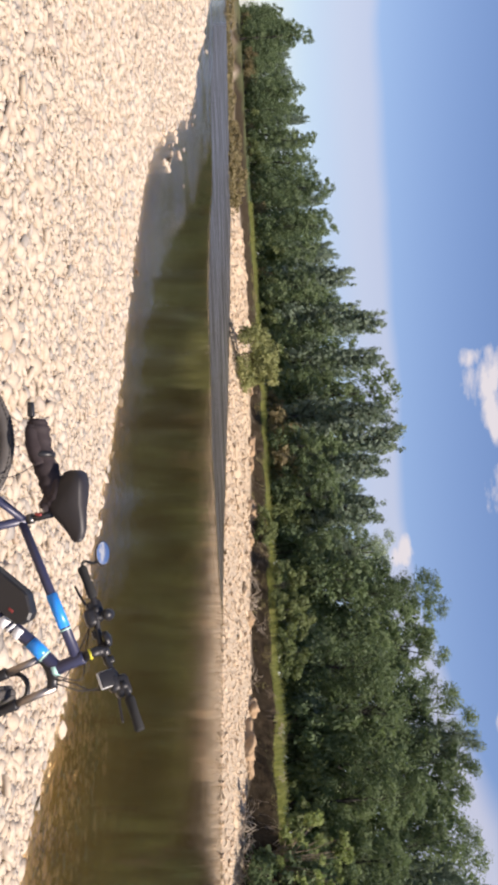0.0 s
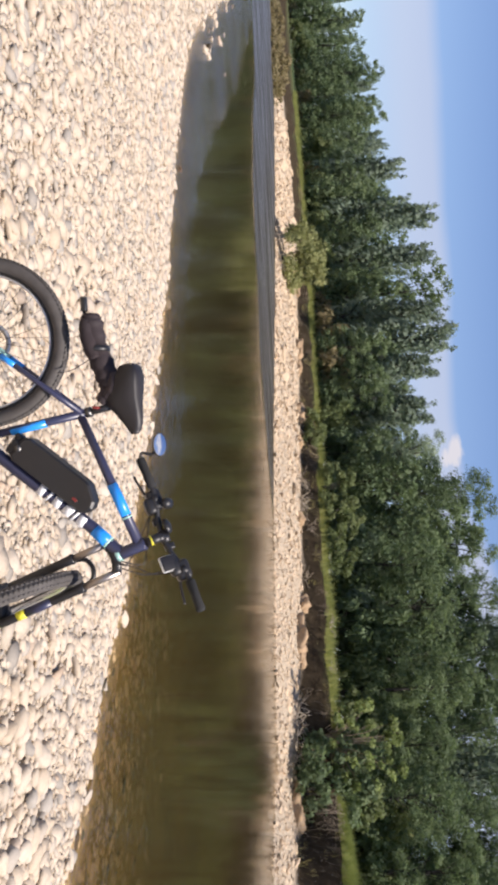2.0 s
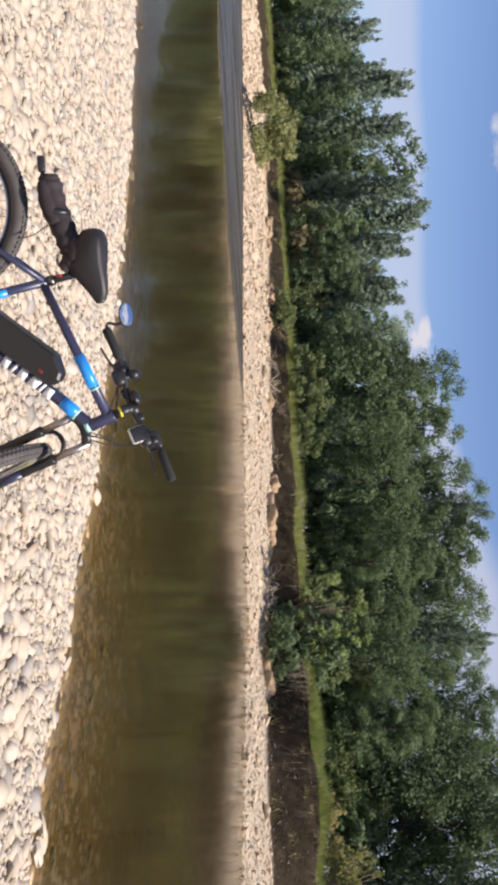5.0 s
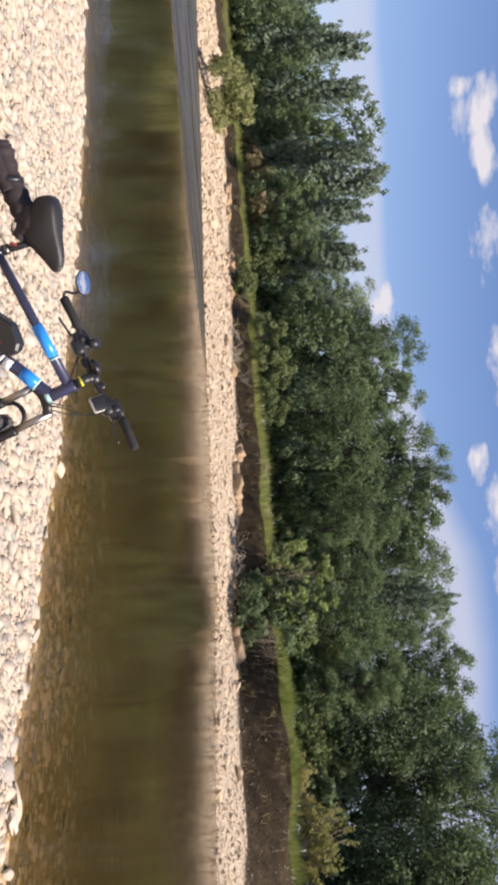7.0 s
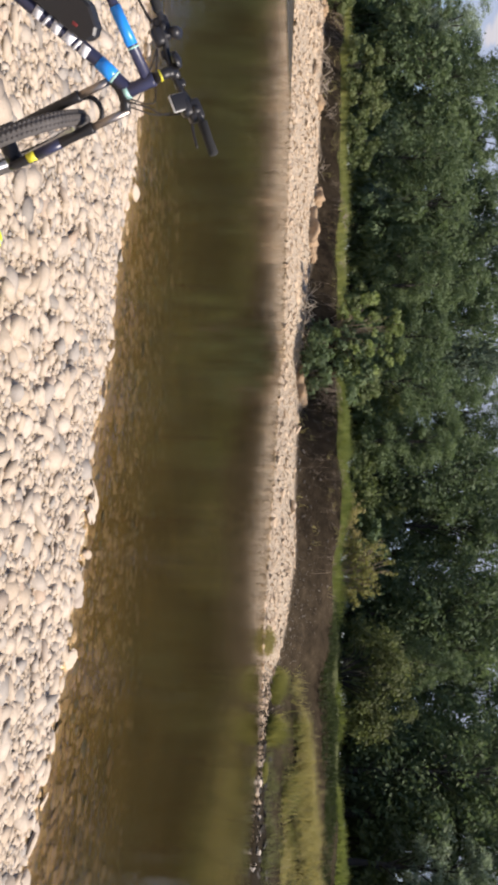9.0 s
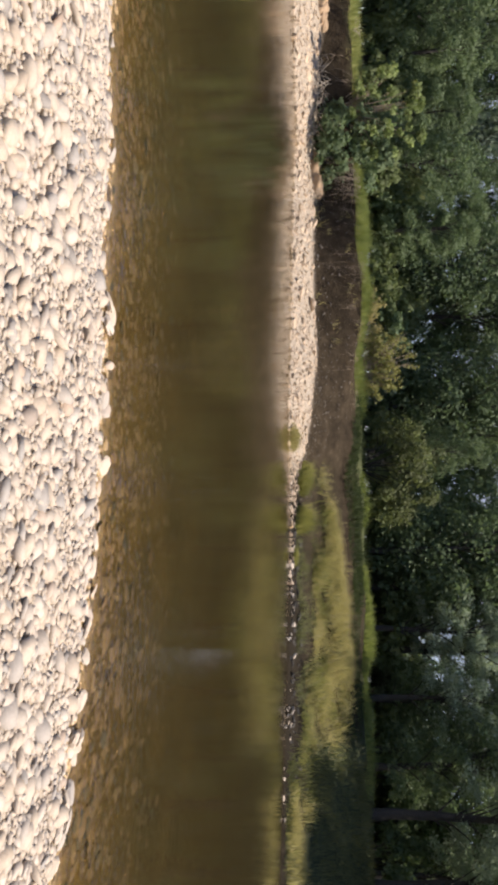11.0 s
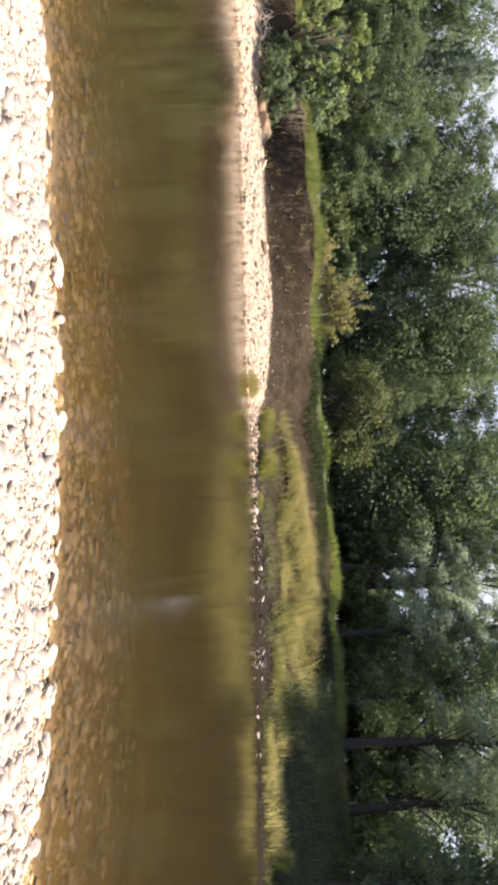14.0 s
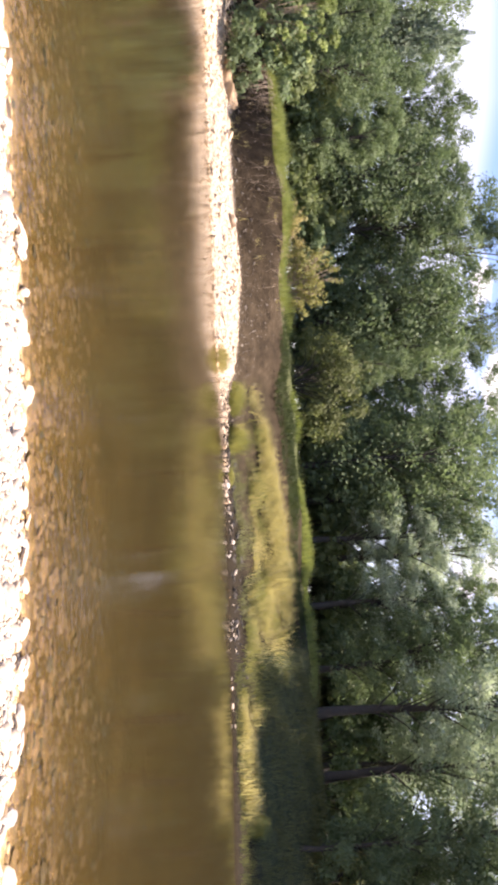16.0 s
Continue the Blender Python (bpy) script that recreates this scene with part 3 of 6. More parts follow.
def make_tree(name, seed, h, spread, first, count, size, leafmat, label, style="dome", clumps=26, lean=0.3):
    """A tapered trunk with limbs, and a crown of many small leaf sprays in uneven rounded clumps."""
    rng = np.random.default_rng(seed)
    tree = tagged(new(name), label, "tree", "trees of the far bank")
    top = Vector((rng.uniform(-lean, lean), rng.uniform(-lean, lean), h * 0.84))
    path = [Vector((0, 0, -0.3))] + [Vector((top.x * s + 0.12 * math.sin(5 * s + seed), top.y * s + 0.12 * math.cos(4 * s + seed), top.z * s)) for s in (0.1, 0.3, 0.5, 0.7, 0.85, 1)]
    r0 = 0.014 * h
    tubes = [tube_mesh(path, [r0 * 1.35, r0, r0 * 0.85, r0 * 0.65, r0 * 0.42, r0 * 0.25, 0.015], 8)]
    centres, radii = [], []
    for i in range(clumps):
        u = (i + rng.uniform(0.2, 0.8)) / clumps
        a = i * 2.399 + rng.uniform(-0.5, 0.5)
        if style == "dome":
            rc = spread * rng.uniform(0.34, 0.54) * (1 - 0.42 * u)
            q = spread * math.sin(math.pi * (0.16 + 0.70 * u)) ** 0.8 * rng.uniform(0.30, 0.76)
            p = Vector((top.x * u + q * math.cos(a), top.y * u + q * math.sin(a), h * (first + (0.93 - first) * u ** 0.85)))
            centres.append(tuple(p))
            radii.append(rc)
        else:
            # a steep bough, clothed along its length by a plume that thins to the tip
            q = spread * (1 - 0.55 * u) * rng.uniform(0.35, 1.0)
            rise = h * rng.uniform(0.13, 0.22)
            p = Vector((top.x * u + q * math.cos(a), top.y * u + q * math.sin(a), min(h * 0.985, h * (first + (0.86 - first) * u) + rise)))
            for e in (0.25, 0.5, 0.72, 0.9):
                centres.append((p.x * (0.25 + 0.75 * e ** 0.7), p.y * (0.25 + 0.75 * e ** 0.7), p.z - rise * 1.25 * (1 - e)))
                radii.append(spread * rng.uniform(0.24, 0.34) * (1.15 - 0.75 * e) * (1 - 0.25 * u))
        b0 = path[1].lerp(path[-1], min(0.95, max(0.03, p.z / h - 0.16)))
        tubes.append(tube_mesh([b0, b0.lerp(p, 0.5) + Vector((0, 0, 0.15)), p], [r0 * (0.42 - 0.25 * u), r0 * 0.16, 0.008], 4))
    v, f = join_tubes(tubes)
    mesh_object("trunk", v, f, MAT_BARK, tree)
    bc_, br_ = blobs(rng, centres, radii) if style == "dome" else (np.array(centres), np.array(radii))
    v, f = leaves(rng, bc_, br_, count, size, 0.2 if style == "dome" else -0.9, 0.85 if style == "dome" else 1.7)
    hi = np.percentile(v[:, 2], 99.7)
    v[:, 2] *= h / hi
    mesh_object("crown", v, f, leafmat, tree, smooth=False)
    return tree


KINDS = [
    make_tree("broadleaf_tree", 1, 13.0, 3.0, 0.06, 16500, 0.084, MAT_LEAF, "tall dark green broadleaf tree with dense ragged crown", clumps=30),
    make_tree("broadleaf_tree", 2, 12.5, 2.7, 0.08, 14500, 0.084, MAT_LEAF, "dark green broadleaf tree with a narrow uneven crown", clumps=26),
    make_tree("poplar_tree", 3, 14.0, 2.3, 0.10, 14000, 0.078, MAT_LEAF_COOL, "tall grey-green poplar with open upright crown", "cone", 40),
    make_tree("broadleaf_tree", 4, 11.5, 3.4, 0.03, 19000, 0.080, MAT_LEAF, "wide bushy green broadleaf tree leafy to the ground", clumps=34),
    make_tree("poplar_tree", 5, 14.0, 2.6, 0.30, 10500, 0.076, MAT_POPLAR_LIT, "slender poplar with bare lower trunk and airy crown", "dome", 20),
]
FAR_KINDS = [
    make_tree("broadleaf_tree", 11, 13.0, 3.0, 0.05, 4000, 0.175, MAT_LEAF, "distant dark green broadleaf tree with dense crown", clumps=26),
    make_tree("broadleaf_tree", 12, 12.5, 2.7, 0.05, 3800, 0.175, MAT_LEAF, "distant green broadleaf tree with an uneven crown", clumps=24),
    make_tree("poplar_tree", 13, 14.0, 2.2, 0.06, 5400, 0.128, MAT_LEAF_COOL, "distant grey-green poplar with upright crown", "cone", 34),
    make_tree("broadleaf_tree", 14, 11.5, 3.4, 0.03, 2900, 0.205, MAT_LEAF, "distant bushy tree leafy to the ground", clumps=30),
    make_tree("poplar_tree", 15, 14.0, 1.8, 0.12, 5000, 0.118, MAT_LEAF_COOL, "distant slender poplar with airy crown", "cone", 26),
]
MID_BUSH = make_tree("broadleaf_tree", 16, 11.5, 3.4, 0.02, 8000, 0.112, MAT_LEAF, "bushy dark green tree leafy to the ground", clumps=36)
KIND_H = [13.0, 12.5, 14.0, 11.5, 14.0]

# how high the wood stands over the horizon along the far bank: azimuth, elevation in degrees
SKY_AZ = [-40, -28, -26.3, -24, -19.5, -13, -10.2, -7, -4.5, 1.0, 3.9, 7.5, 9.8, 13.4, 18, 22.5, 26, 30, 33.5, 37, 42, 47, 52, 58, 64, 70, 100]
SKY_EL = [3.06, 3.67, 3.16, 3.98, 5.1, 6.32, 6.76, 8.07, 7.41, 8.28, 8.18, 7.63, 9.59, 11.83, 11.83, 13.06, 12.95, 12.75, 12.44, 12.85, 14.2, 13.2, 13.2, 13, 13.5, 14.5, 18]
# single crowns that stand above it: azimuth, elevation, kind, width
CROWNS = [(-27.4, 4.8, 1, 1.0), (-24.2, 4.3, 0, 1.0), (-21.2, 5.0, 1, 0.9), (-18.0, 6.2, 0, 1.0), (-15.4, 6.3, 1, 0.9), (-11.8, 7.4, 2, 1.4), (-8.5, 9.4, 2, 1.5), (-5.7, 9.4, 2, 1.4), (-3.3, 10.4, 0, 1.1), (-1.6, 9.9, 2, 1.4), (0.0, 10.6, 2, 1.5),
          (2.2, 9.4, 2, 1.5), (5.4, 8.8, 2, 1.7), (8.5, 9.6, 4, 1.2), (11.3, 13.0, 0, 1.0), (15.0, 12.5, 1, 1.0), (19.0, 13.7, 0, 1.1), (21.3, 14.1, 2, 1.0), (24.4, 13.8, 1, 1.0), (27.8, 13.8, 0, 1.0), (30.6, 13.4, 2, 0.9),
          (32.2, 13.2, 4, 0.8), (33.7, 13.0, 0, 1.0), (35.3, 13.8, 1, 1.0), (37.0, 13.3, 0, 1.0), (38.8, 13.7, 0, 1.0), (41.2, 16.4, 0, 1.1), (44.0, 18.0, 1, 1.1), (49.6, 18.0, 0, 1.0), (51.6, 15.5, 1, 0.9), (53.4, 13.3, 1, 0.9), (56.5, 17.0, 0, 1.0), (61.5, 13.0, 0, 0.9), (63.2, 14.0, 1, 1.0), (65.6, 15.5, 4, 1.1), (69.0, 14.0, 1, 1.0), (72.5, 17.0, 0, 1.0), (76.5, 18.0, 4, 1.2), (80.5, 19.0, 4, 1.2), (84.5, 19.0, 0, 1.1), (89.0, 20.0, 0, 1.2), (94.0, 20.0, 1, 1.2)]


def along(line, s):
    for (ax, ay), (bx, by) in zip(line[:-1], line[1:]):
        d = math.hypot(bx - ax, by - ay)
        if s <= d:
            k = s / d
            return ax + (bx - ax) * k, ay + (by - ay) * k
        s -= d
    return line[-1]


FRONT = [(-175, 310), (-130, 232), (-92, 180), (-50, 138), (-26, 106), (-9, 84), (-1, 67), (5, 56), (10, 48.5), (15, 43), (20, 38), (24, 33.5), (27, 29), (29, 24.5), (31, 19), (30.8, 13), (29.5, 7), (29, 0), (30, -14)]
FRONT_LEN = sum(math.hypot(b[0] - a[0], b[1] - a[1]) for a, b in zip(FRONT[:-1], FRONT[1:]))
rng = np.random.default_rng(7)
placed = []
for row, (offset, gap, top) in enumerate([(0.0, 3.2, 0.80), (4.5, 3.4, 1.02), (10.0, 6.6, 1.02), (18.0, 10.0, 0.92), (14.0, 3.6, 0.50), (25.0, 2.0, 0.42)]):
    s = rng.uniform(0, gap)
    if row > 3:
        # bushy trees close the wood behind the open trunks downstream
        s = FRONT_LEN - 44
    while s < FRONT_LEN:
        x, y = along(FRONT, s)
        x2, y2 = along(FRONT, min(FRONT_LEN, s + 1.0))
        t = math.hypot(x2 - x, y2 - y) or 1
        nx, ny = -(y2 - y) / t, (x2 - x) / t
        far = math.hypot(x, y)
        o = offset + rng.uniform(-0.9, 0.9) + (3.2 if math.atan2(x, y) < 0.52 else 1.2 if math.atan2(x, y) < 0.8 else -0.8 if math.atan2(x, y) > 1.47 else 2.8 if math.atan2(x, y) > 0.98 else 0.5)
        px, py = x + nx * o + rng.uniform(-0.6, 0.6), y + ny * o + rng.uniform(-0.6, 0.6)
        d = math.hypot(px, py)
        az = math.degrees(math.atan2(px, py))
        el = np.interp(az, SKY_AZ, SKY_EL)
        h = (d * math.tan(math.radians(el)) - 0.5) * top * rng.uniform(0.82, 1.02)
        if row == 3 and az > 54:
            h *= 0.5
        if not (row == 0 and 39.5 < az < 48):
            placed.append((px, py, h, row, az))
        s += gap * rng.uniform(0.8, 1.25) * (1 + max(0, far - 50) / 90) * (1.05 if math.atan2(x, y) > 0.93 else 1.0)
for az, d, h in [(57.4, 40.0, 11.0), (58.8, 37.0, 9.0), (60.3, 41.5, 11.0), (61.5, 38.5, 10.0), (46.6, 43.0, 9.5), (48.6, 42.0, 10.0), (50.6, 42.5, 9.5), (74.0, 39.0, 12.5), (76.5, 40.0, 12.5)]:
    # a lower second growth between the tall trunks
    placed.append((d * math.sin(radians(az)), d * math.cos(radians(az)), h, 4, az))
front_s = np.arange(0, FRONT_LEN, 0.25)
front_p = np.array([along(FRONT, v) for v in front_s])
front_az, front_d = np.degrees(np.arctan2(front_p[:, 0], front_p[:, 1])), np.hypot(front_p[:, 0], front_p[:, 1])
SHADE = np.array([math.sin(radians(SUN_AZ)), math.cos(radians(SUN_AZ))]) / math.tan(radians(SUN_EL))
lit_az, lit_d = np.meshgrid(np.arange(65.0, 71.9, 0.75), np.arange(26.5, 31.0, 0.6))
lit_x, lit_y = (lit_d * np.sin(np.radians(lit_az))).ravel(), (lit_d * np.cos(np.radians(lit_az))).ravel()
lit_m = line_distance(FAR, lit_x, lit_y)
lit_x, lit_y = lit_x[(lit_m > 1.0) & (lit_m < 4.6)], lit_y[(lit_m > 1.0) & (lit_m < 4.6)]


def set_back(px, py, h, r):
    """Moves a tree back from the river until its shadow leaves the sunny meadow free."""
    for _ in range(16):
        t = np.clip(((lit_x - px) * -SHADE[0] + (lit_y - py) * -SHADE[1]) / (SHADE @ SHADE), 0.1 * h, h)
        if np.hypot(lit_x - px + SHADE[0] * t, lit_y - py + SHADE[1] * t).min() > r:
            break
        q = 1 + 0.5 / math.hypot(px, py)
        px, py = px * q, py * q
    return px, py


for az, el, k, wide in CROWNS:
    d = float(front_d[np.argmin(np.abs(front_az - az))]) + (8.0 if az < 60 else 4.5 if az < 75 else 0.5)
    h = d * math.tan(radians(el)) - 0.5
    px, py = d * math.sin(radians(az)), d * math.cos(radians(az))
    if az > 55:
        px, py = set_back(px, py, h, 1.4)
    sc = h / KIND_H[k]
    copy_thing((KINDS if d < 62 else FAR_KINDS)[k], Matrix.Translation((px, py, float(height([px], [py])[0][0]))) @ Matrix.Rotation(rng.uniform(0, 6.28), 4, "Z") @ Matrix.Diagonal((wide * max(0.8, sc), wide * max(0.8, sc), sc, 1)))
for px, py, h, row, az in placed:
    k = int(rng.integers(0, 4)) if az < 52 else int(rng.choice([4, 4, 4, 1, 0]))
    if row == 0 and az < 52:
        k = int(rng.choice([0, 3, 3, 1]))
    if row > 3 or (row == 3 and az > 54):
        k = 3
    elif az > 75:
        k = int(rng.choice([0, 4, 4, 1, 4]))
    if az > 55:
        px, py = set_back(px, py, h, 1.4)
    gz0 = float(height([px], [py])[0][0])
    sc = h / KIND_H[k]
    wide = max(0.75, min(1.6, 0.5 * (1 + sc))) if h > 6 else sc
    m = Matrix.Translation((px, py, gz0)) @ Matrix.Rotation(rng.uniform(0, 6.28), 4, "Z") @ Matrix.Diagonal((wide, wide, sc, 1))
    near_wood = math.hypot(px, py) < (52 if row < 2 else 46)
    copy_thing(MID_BUSH if k == 3 and near_wood else (KINDS if near_wood else FAR_KINDS)[k], m)
for k in KINDS + FAR_KINDS + [MID_BUSH]:
    for c in list(k.children):
        bpy.data.objects.remove(c)
    bpy.data.objects.remove(k)


# ---- shrubs, grass and driftwood of the far bank ----
def make_shrub(name, seed, h, spread, count, size, mat, label, stems=9, clumps=26, barkmat=None, open_crown=0.0, thick=0.035):
    """Many stems from one stool, leaf sprays in uneven clumps at their ends."""
    rng = np.random.default_rng(seed)
    shrub = tagged(new(name), label, "shrub", "shrubs of the far bank")
    tubes, centres, radii = [], [], []
    for i in range(max(stems, clumps)):
        a, q = rng.uniform(0, 6.283), spread * math.sqrt(rng.uniform(0.02, 1))
        zz = h * rng.uniform(0.18, 0.95) * (1 - 0.35 * (q / spread) ** 2)
        p = Vector((q * math.cos(a), q * math.sin(a), zz))
        if i < stems:
            tubes.append(tube_mesh([(0.12 * math.cos(a), 0.12 * math.sin(a), -0.15), p * 0.5 + Vector((0, 0, 0.12 * h)), p + Vector((0, 0, 0.1))], [thick, thick * 0.6, 0.005], 5))
        if i < clumps:
            centres.append(tuple(p))
            radii.append(spread * rng.uniform(0.18, 0.36) * (1 - open_crown))
    v, f = join_tubes(tubes)
    mesh_object("trunk", v, f, barkmat or MAT_BARK, shrub)
    bc_, br_ = blobs(rng, centres, radii, 4)
    v, f = leaves(rng, bc_, br_, count, size)
    mesh_object("foliage", v, f, mat, shrub, smooth=False)
    return shrub


MAT_TWIG = plain("pale dry twigs", (0.27, 0.21, 0.145), 0.85, 0, 0.3, 20, 0.3)
MAT_BROWNISH = leaf_material("brownish young foliage", (0.066, 0.073, 0.033), (0.126, 0.142, 0.060), (0.240, 0.272, 0.112))
MAT_SCRUB = leaf_material("brown-green scrub", (0.085, 0.085, 0.042), (0.145, 0.145, 0.066), (0.235, 0.235, 0.115))


def stand(ob, x, y, turn=0.0, sx=1.0, sz=1.0, sink=0.0):
    z = float(height([x], [y])[0][0]) - sink
    ob.matrix_basis = Matrix.Translation((x, y, z)) @ Matrix.Rotation(turn, 4, "Z") @ Matrix.Diagonal((sx, sx, sz, 1))
    return ob


def polar(az, dist):
    return dist * math.sin(radians(az)), dist * math.cos(radians(az))


edge = [make_shrub("shrub", 21, 2.6, 1.7, 2000, 0.125, MAT_LEAF, "dense dark green shrub at the forest edge"),
        make_shrub("shrub", 22, 2.2, 1.6, 1800, 0.12, MAT_YOUNG, "leafy yellow-green shrub at the forest edge"),
        make_shrub("shrub", 23, 3.2, 1.8, 2200, 0.125, MAT_LEAF_COOL, "grey-green shrub at the forest edge"),
        make_shrub("shrub", 24, 1.8, 1.5, 1500, 0.10, MAT_SCRUB, "brownish scrub at the forest edge")]
MAT_TAN = leaf_material("tan dry scrub", (0.13, 0.105, 0.058), (0.205, 0.165, 0.088), (0.30, 0.25, 0.14))
far_edge = [make_shrub("shrub", 31, 2.6, 2.2, 1500, 0.17, MAT_YOUNG, "distant green shrub by the water"),
            make_shrub("shrub", 32, 2.2, 2.2, 1500, 0.16, MAT_TAN, "distant brownish scrub by the water")]
rng = np.random.default_rng(17)
s = 0.0
while s < FRONT_LEN:
    x, y = along(FRONT, s)
    x2, y2 = along(FRONT, min(FRONT_LEN, s + 1.0))
    t = math.hypot(x2 - x, y2 - y) or 1
    nx, ny = -(y2 - y) / t, (x2 - x) / t
    d = math.hypot(x, y)
    az = math.degrees(math.atan2(x, y))
    for o in ((rng.uniform(0.3, 1.8) + (2.0 if az < 30 else 0), rng.uniform(3.5, 5.5) + (1.2 if az < 30 else 0)) if az < 46 else ((rng.uniform(3.2, 5.0), rng.uniform(9, 14)) if rng.random() < 0.6 else (rng.uniform(7, 12), rng.uniform(13, 17)))):
        k = int(rng.choice([0, 0, 1, 2, 3], p=[0.22, 0.14, 0.36, 0.20, 0.08]))
        ob = copy_thing(edge[k] if d < 60 else far_edge[int(rng.random() < 0.35)], Matrix())
        g = rng.uniform(0.65, 1.2)
        stand(ob, x + nx * o, y + ny * o, rng.uniform(0, 6.28), g, g * rng.uniform(0.9, 1.4) * (1.25 if az < 22 else 1.0), 0.05)
    s += rng.uniform(1.6, 2.6) * (1 + max(0, d - 50) / 60)
# brownish scrub down to the water upstream, where there is no beach
for az, dist in [(-30, 132), (-28.5, 126), (-27, 121), (-25.5, 116), (-24, 110), (-22.5, 105), (-21.2, 101), (-20, 97), (-18.8, 93), (-17.8, 88)]:
    for o in (-2.2, -0.6, 1.4, 3.8):
        ob = copy_thing(far_edge[1], Matrix())
        stand(ob, *polar(az + rng.uniform(-0.5, 0.5), dist + 3.5 + o), rng.uniform(0, 6), rng.uniform(0.9, 1.5), rng.uniform(0.55, 1.1), 0.3)
# undergrowth that closes the wood behind the open trunks downstream
for az in np.arange(57.5, 92, 1.05):
    for d in (43.5, 47.5):
        ob = copy_thing(edge[int(rng.choice([0, 2, 2, 1]))], Matrix())
        stand(ob, *polar(az + rng.uniform(-0.5, 0.5), d + rng.uniform(-1.5, 1.5)), rng.uniform(0, 6.28), rng.uniform(0.9, 1.3), rng.uniform(0.9, 1.5), 0.05)
for k in edge + far_edge:
    for c in list(k.children):
        bpy.data.objects.remove(c)
    bpy.data.objects.remove(k)

# single shrubs that stand out
stand(make_shrub("willow_shrub", 41, 3.3, 2.1, 9000, 0.10, MAT_PALE_LEAF, "round light green willow shrub on the gravel beach", clumps=44), *polar(-6.3, 65.5), 0, 1.2, 1.25, 0.1)
big = make_shrub("willow_shrub", 42, 4.2, 2.0, 5600, 0.07, MAT_WILLOW, "large pale willow shrub with bare branches over the bank", stems=46, clumps=42, barkmat=MAT_TWIG, open_crown=0.55, thick=0.03)
stand(big, *polar(28.3, 35.9), 0.6, 1.0, 1.05, 0.75)
stand(make_shrub("willow_shrub", 43, 3.0, 1.9, 4200, 0.11, MAT_LEAF, "dark leafy willow shrub overhanging the bank"), *polar(30.6, 36.4), 0.3, 0.9, 1.0, 0.95)
stand(make_shrub("willow_shrub", 48, 1.7, 1.2, 1500, 0.10, MAT_LEAF, "dark young willow hanging over the bank's foot"), *polar(29.5, 34.7), 0.2, 1.0, 1.0, 0.1)
stand(make_shrub("willow_shrub", 49, 1.5, 1.1, 1400, 0.10, MAT_LEAF, "dark young willow hanging over the bank's foot"), *polar(31.3, 34.2), 1.2, 1.0, 1.0, 0.1)


def twiggy_bush(seed, h, fans, label, leafmat):
    """Bare stems in leaning fans from one stool, with side twigs and few small leaves."""
    g = np.random.default_rng(seed)
    bush = tagged(new("scrub_bush"), label, "shrub", "shrubs of the far bank")
    tubes, centres = [], []
    for ang, lean_, tall_, n in fans:
        for i in range(n):
            a, k, L = ang + g.normal(0, 0.35), lean_ + g.normal(0, 0.16), h * tall_ * g.uniform(0.65, 1.05)
            d = Vector((math.cos(a) * math.sin(k), math.sin(a) * math.sin(k), math.cos(k)))
            p0 = Vector((g.normal(0, 0.07), g.normal(0, 0.07), -0.1))
            p1, p2 = p0 + d * L * 0.5 + Vector((0, 0, 0.04 * L)), p0 + d * L
            tubes.append(tube_mesh([p0, p1, p2], [0.026, 0.018, 0.006], 5))
            for j in range(7):
                b0 = p0.lerp(p2, g.uniform(0.35, 0.95))
                e = b0 + (d + Vector(g.normal(0, 0.55, 3))) * g.uniform(0.18, 0.42)
                tubes.append(tube_mesh([b0, b0.lerp(e, 0.5) + Vector((0, 0, 0.02)), e], [0.010, 0.008, 0.004], 4))
                centres += [tuple(e), tuple(b0.lerp(e, 0.6))]
    v, f = join_tubes(tubes)
    mesh_object("trunk", v, f, MAT_TWIG, bush)
    c = np.array(centres)
    v, f = leaves(g, c, g.uniform(0.06, 0.15, len(c)), len(c) * 11, 0.045)
    mesh_object("foliage", v, f, leafmat, bush, smooth=False)
    return bush


stand(twiggy_bush(44, 2.6, [(2.33, 0.80, 1.0, 12), (2.33, 0.35, 0.95, 10), (-0.8, 0.2, 0.8, 7), (-0.8, 0.85, 0.5, 3)], "sparse brownish bush of thin leaning twigs on the bank edge", MAT_OLIVE), *polar(46.2, 31.6), 0, 1.0, 1.0, 0.05)
stand(twiggy_bush(50, 1.3, [(2.6, 0.9, 1.0, 7), (0.2, 0.4, 0.7, 4)], "low dry twiggy bush leaning out over the bank edge", MAT_DRY), *polar(43.0, 31.6), 0, 1.0, 1.0, 0.05)
stand(make_shrub("scrub_bush", 45, 3.2, 2.2, 6500, 0.075, MAT_BROWNISH, "wide brownish-green bush at the forest edge", stems=20, clumps=44), *polar(53.0, 35.0), 0, 1.0, 1.1, 0.05)
stand(make_shrub("scrub_bush", 46, 2.3, 1.6, 2600, 0.09, MAT_YOUNG, "green bush at the forest edge", stems=14, clumps=24), *polar(55.6, 36.0), 0, 1.0, 1.0, 0.05)
stand(make_shrub("willow_shrub", 47, 3.4, 2.2, 4200, 0.11, MAT_LEAF_BRIGHT, "young green willow shrub behind the bank"), *polar(34.3, 43.5), 0, 0.9, 1.1, 0.05)


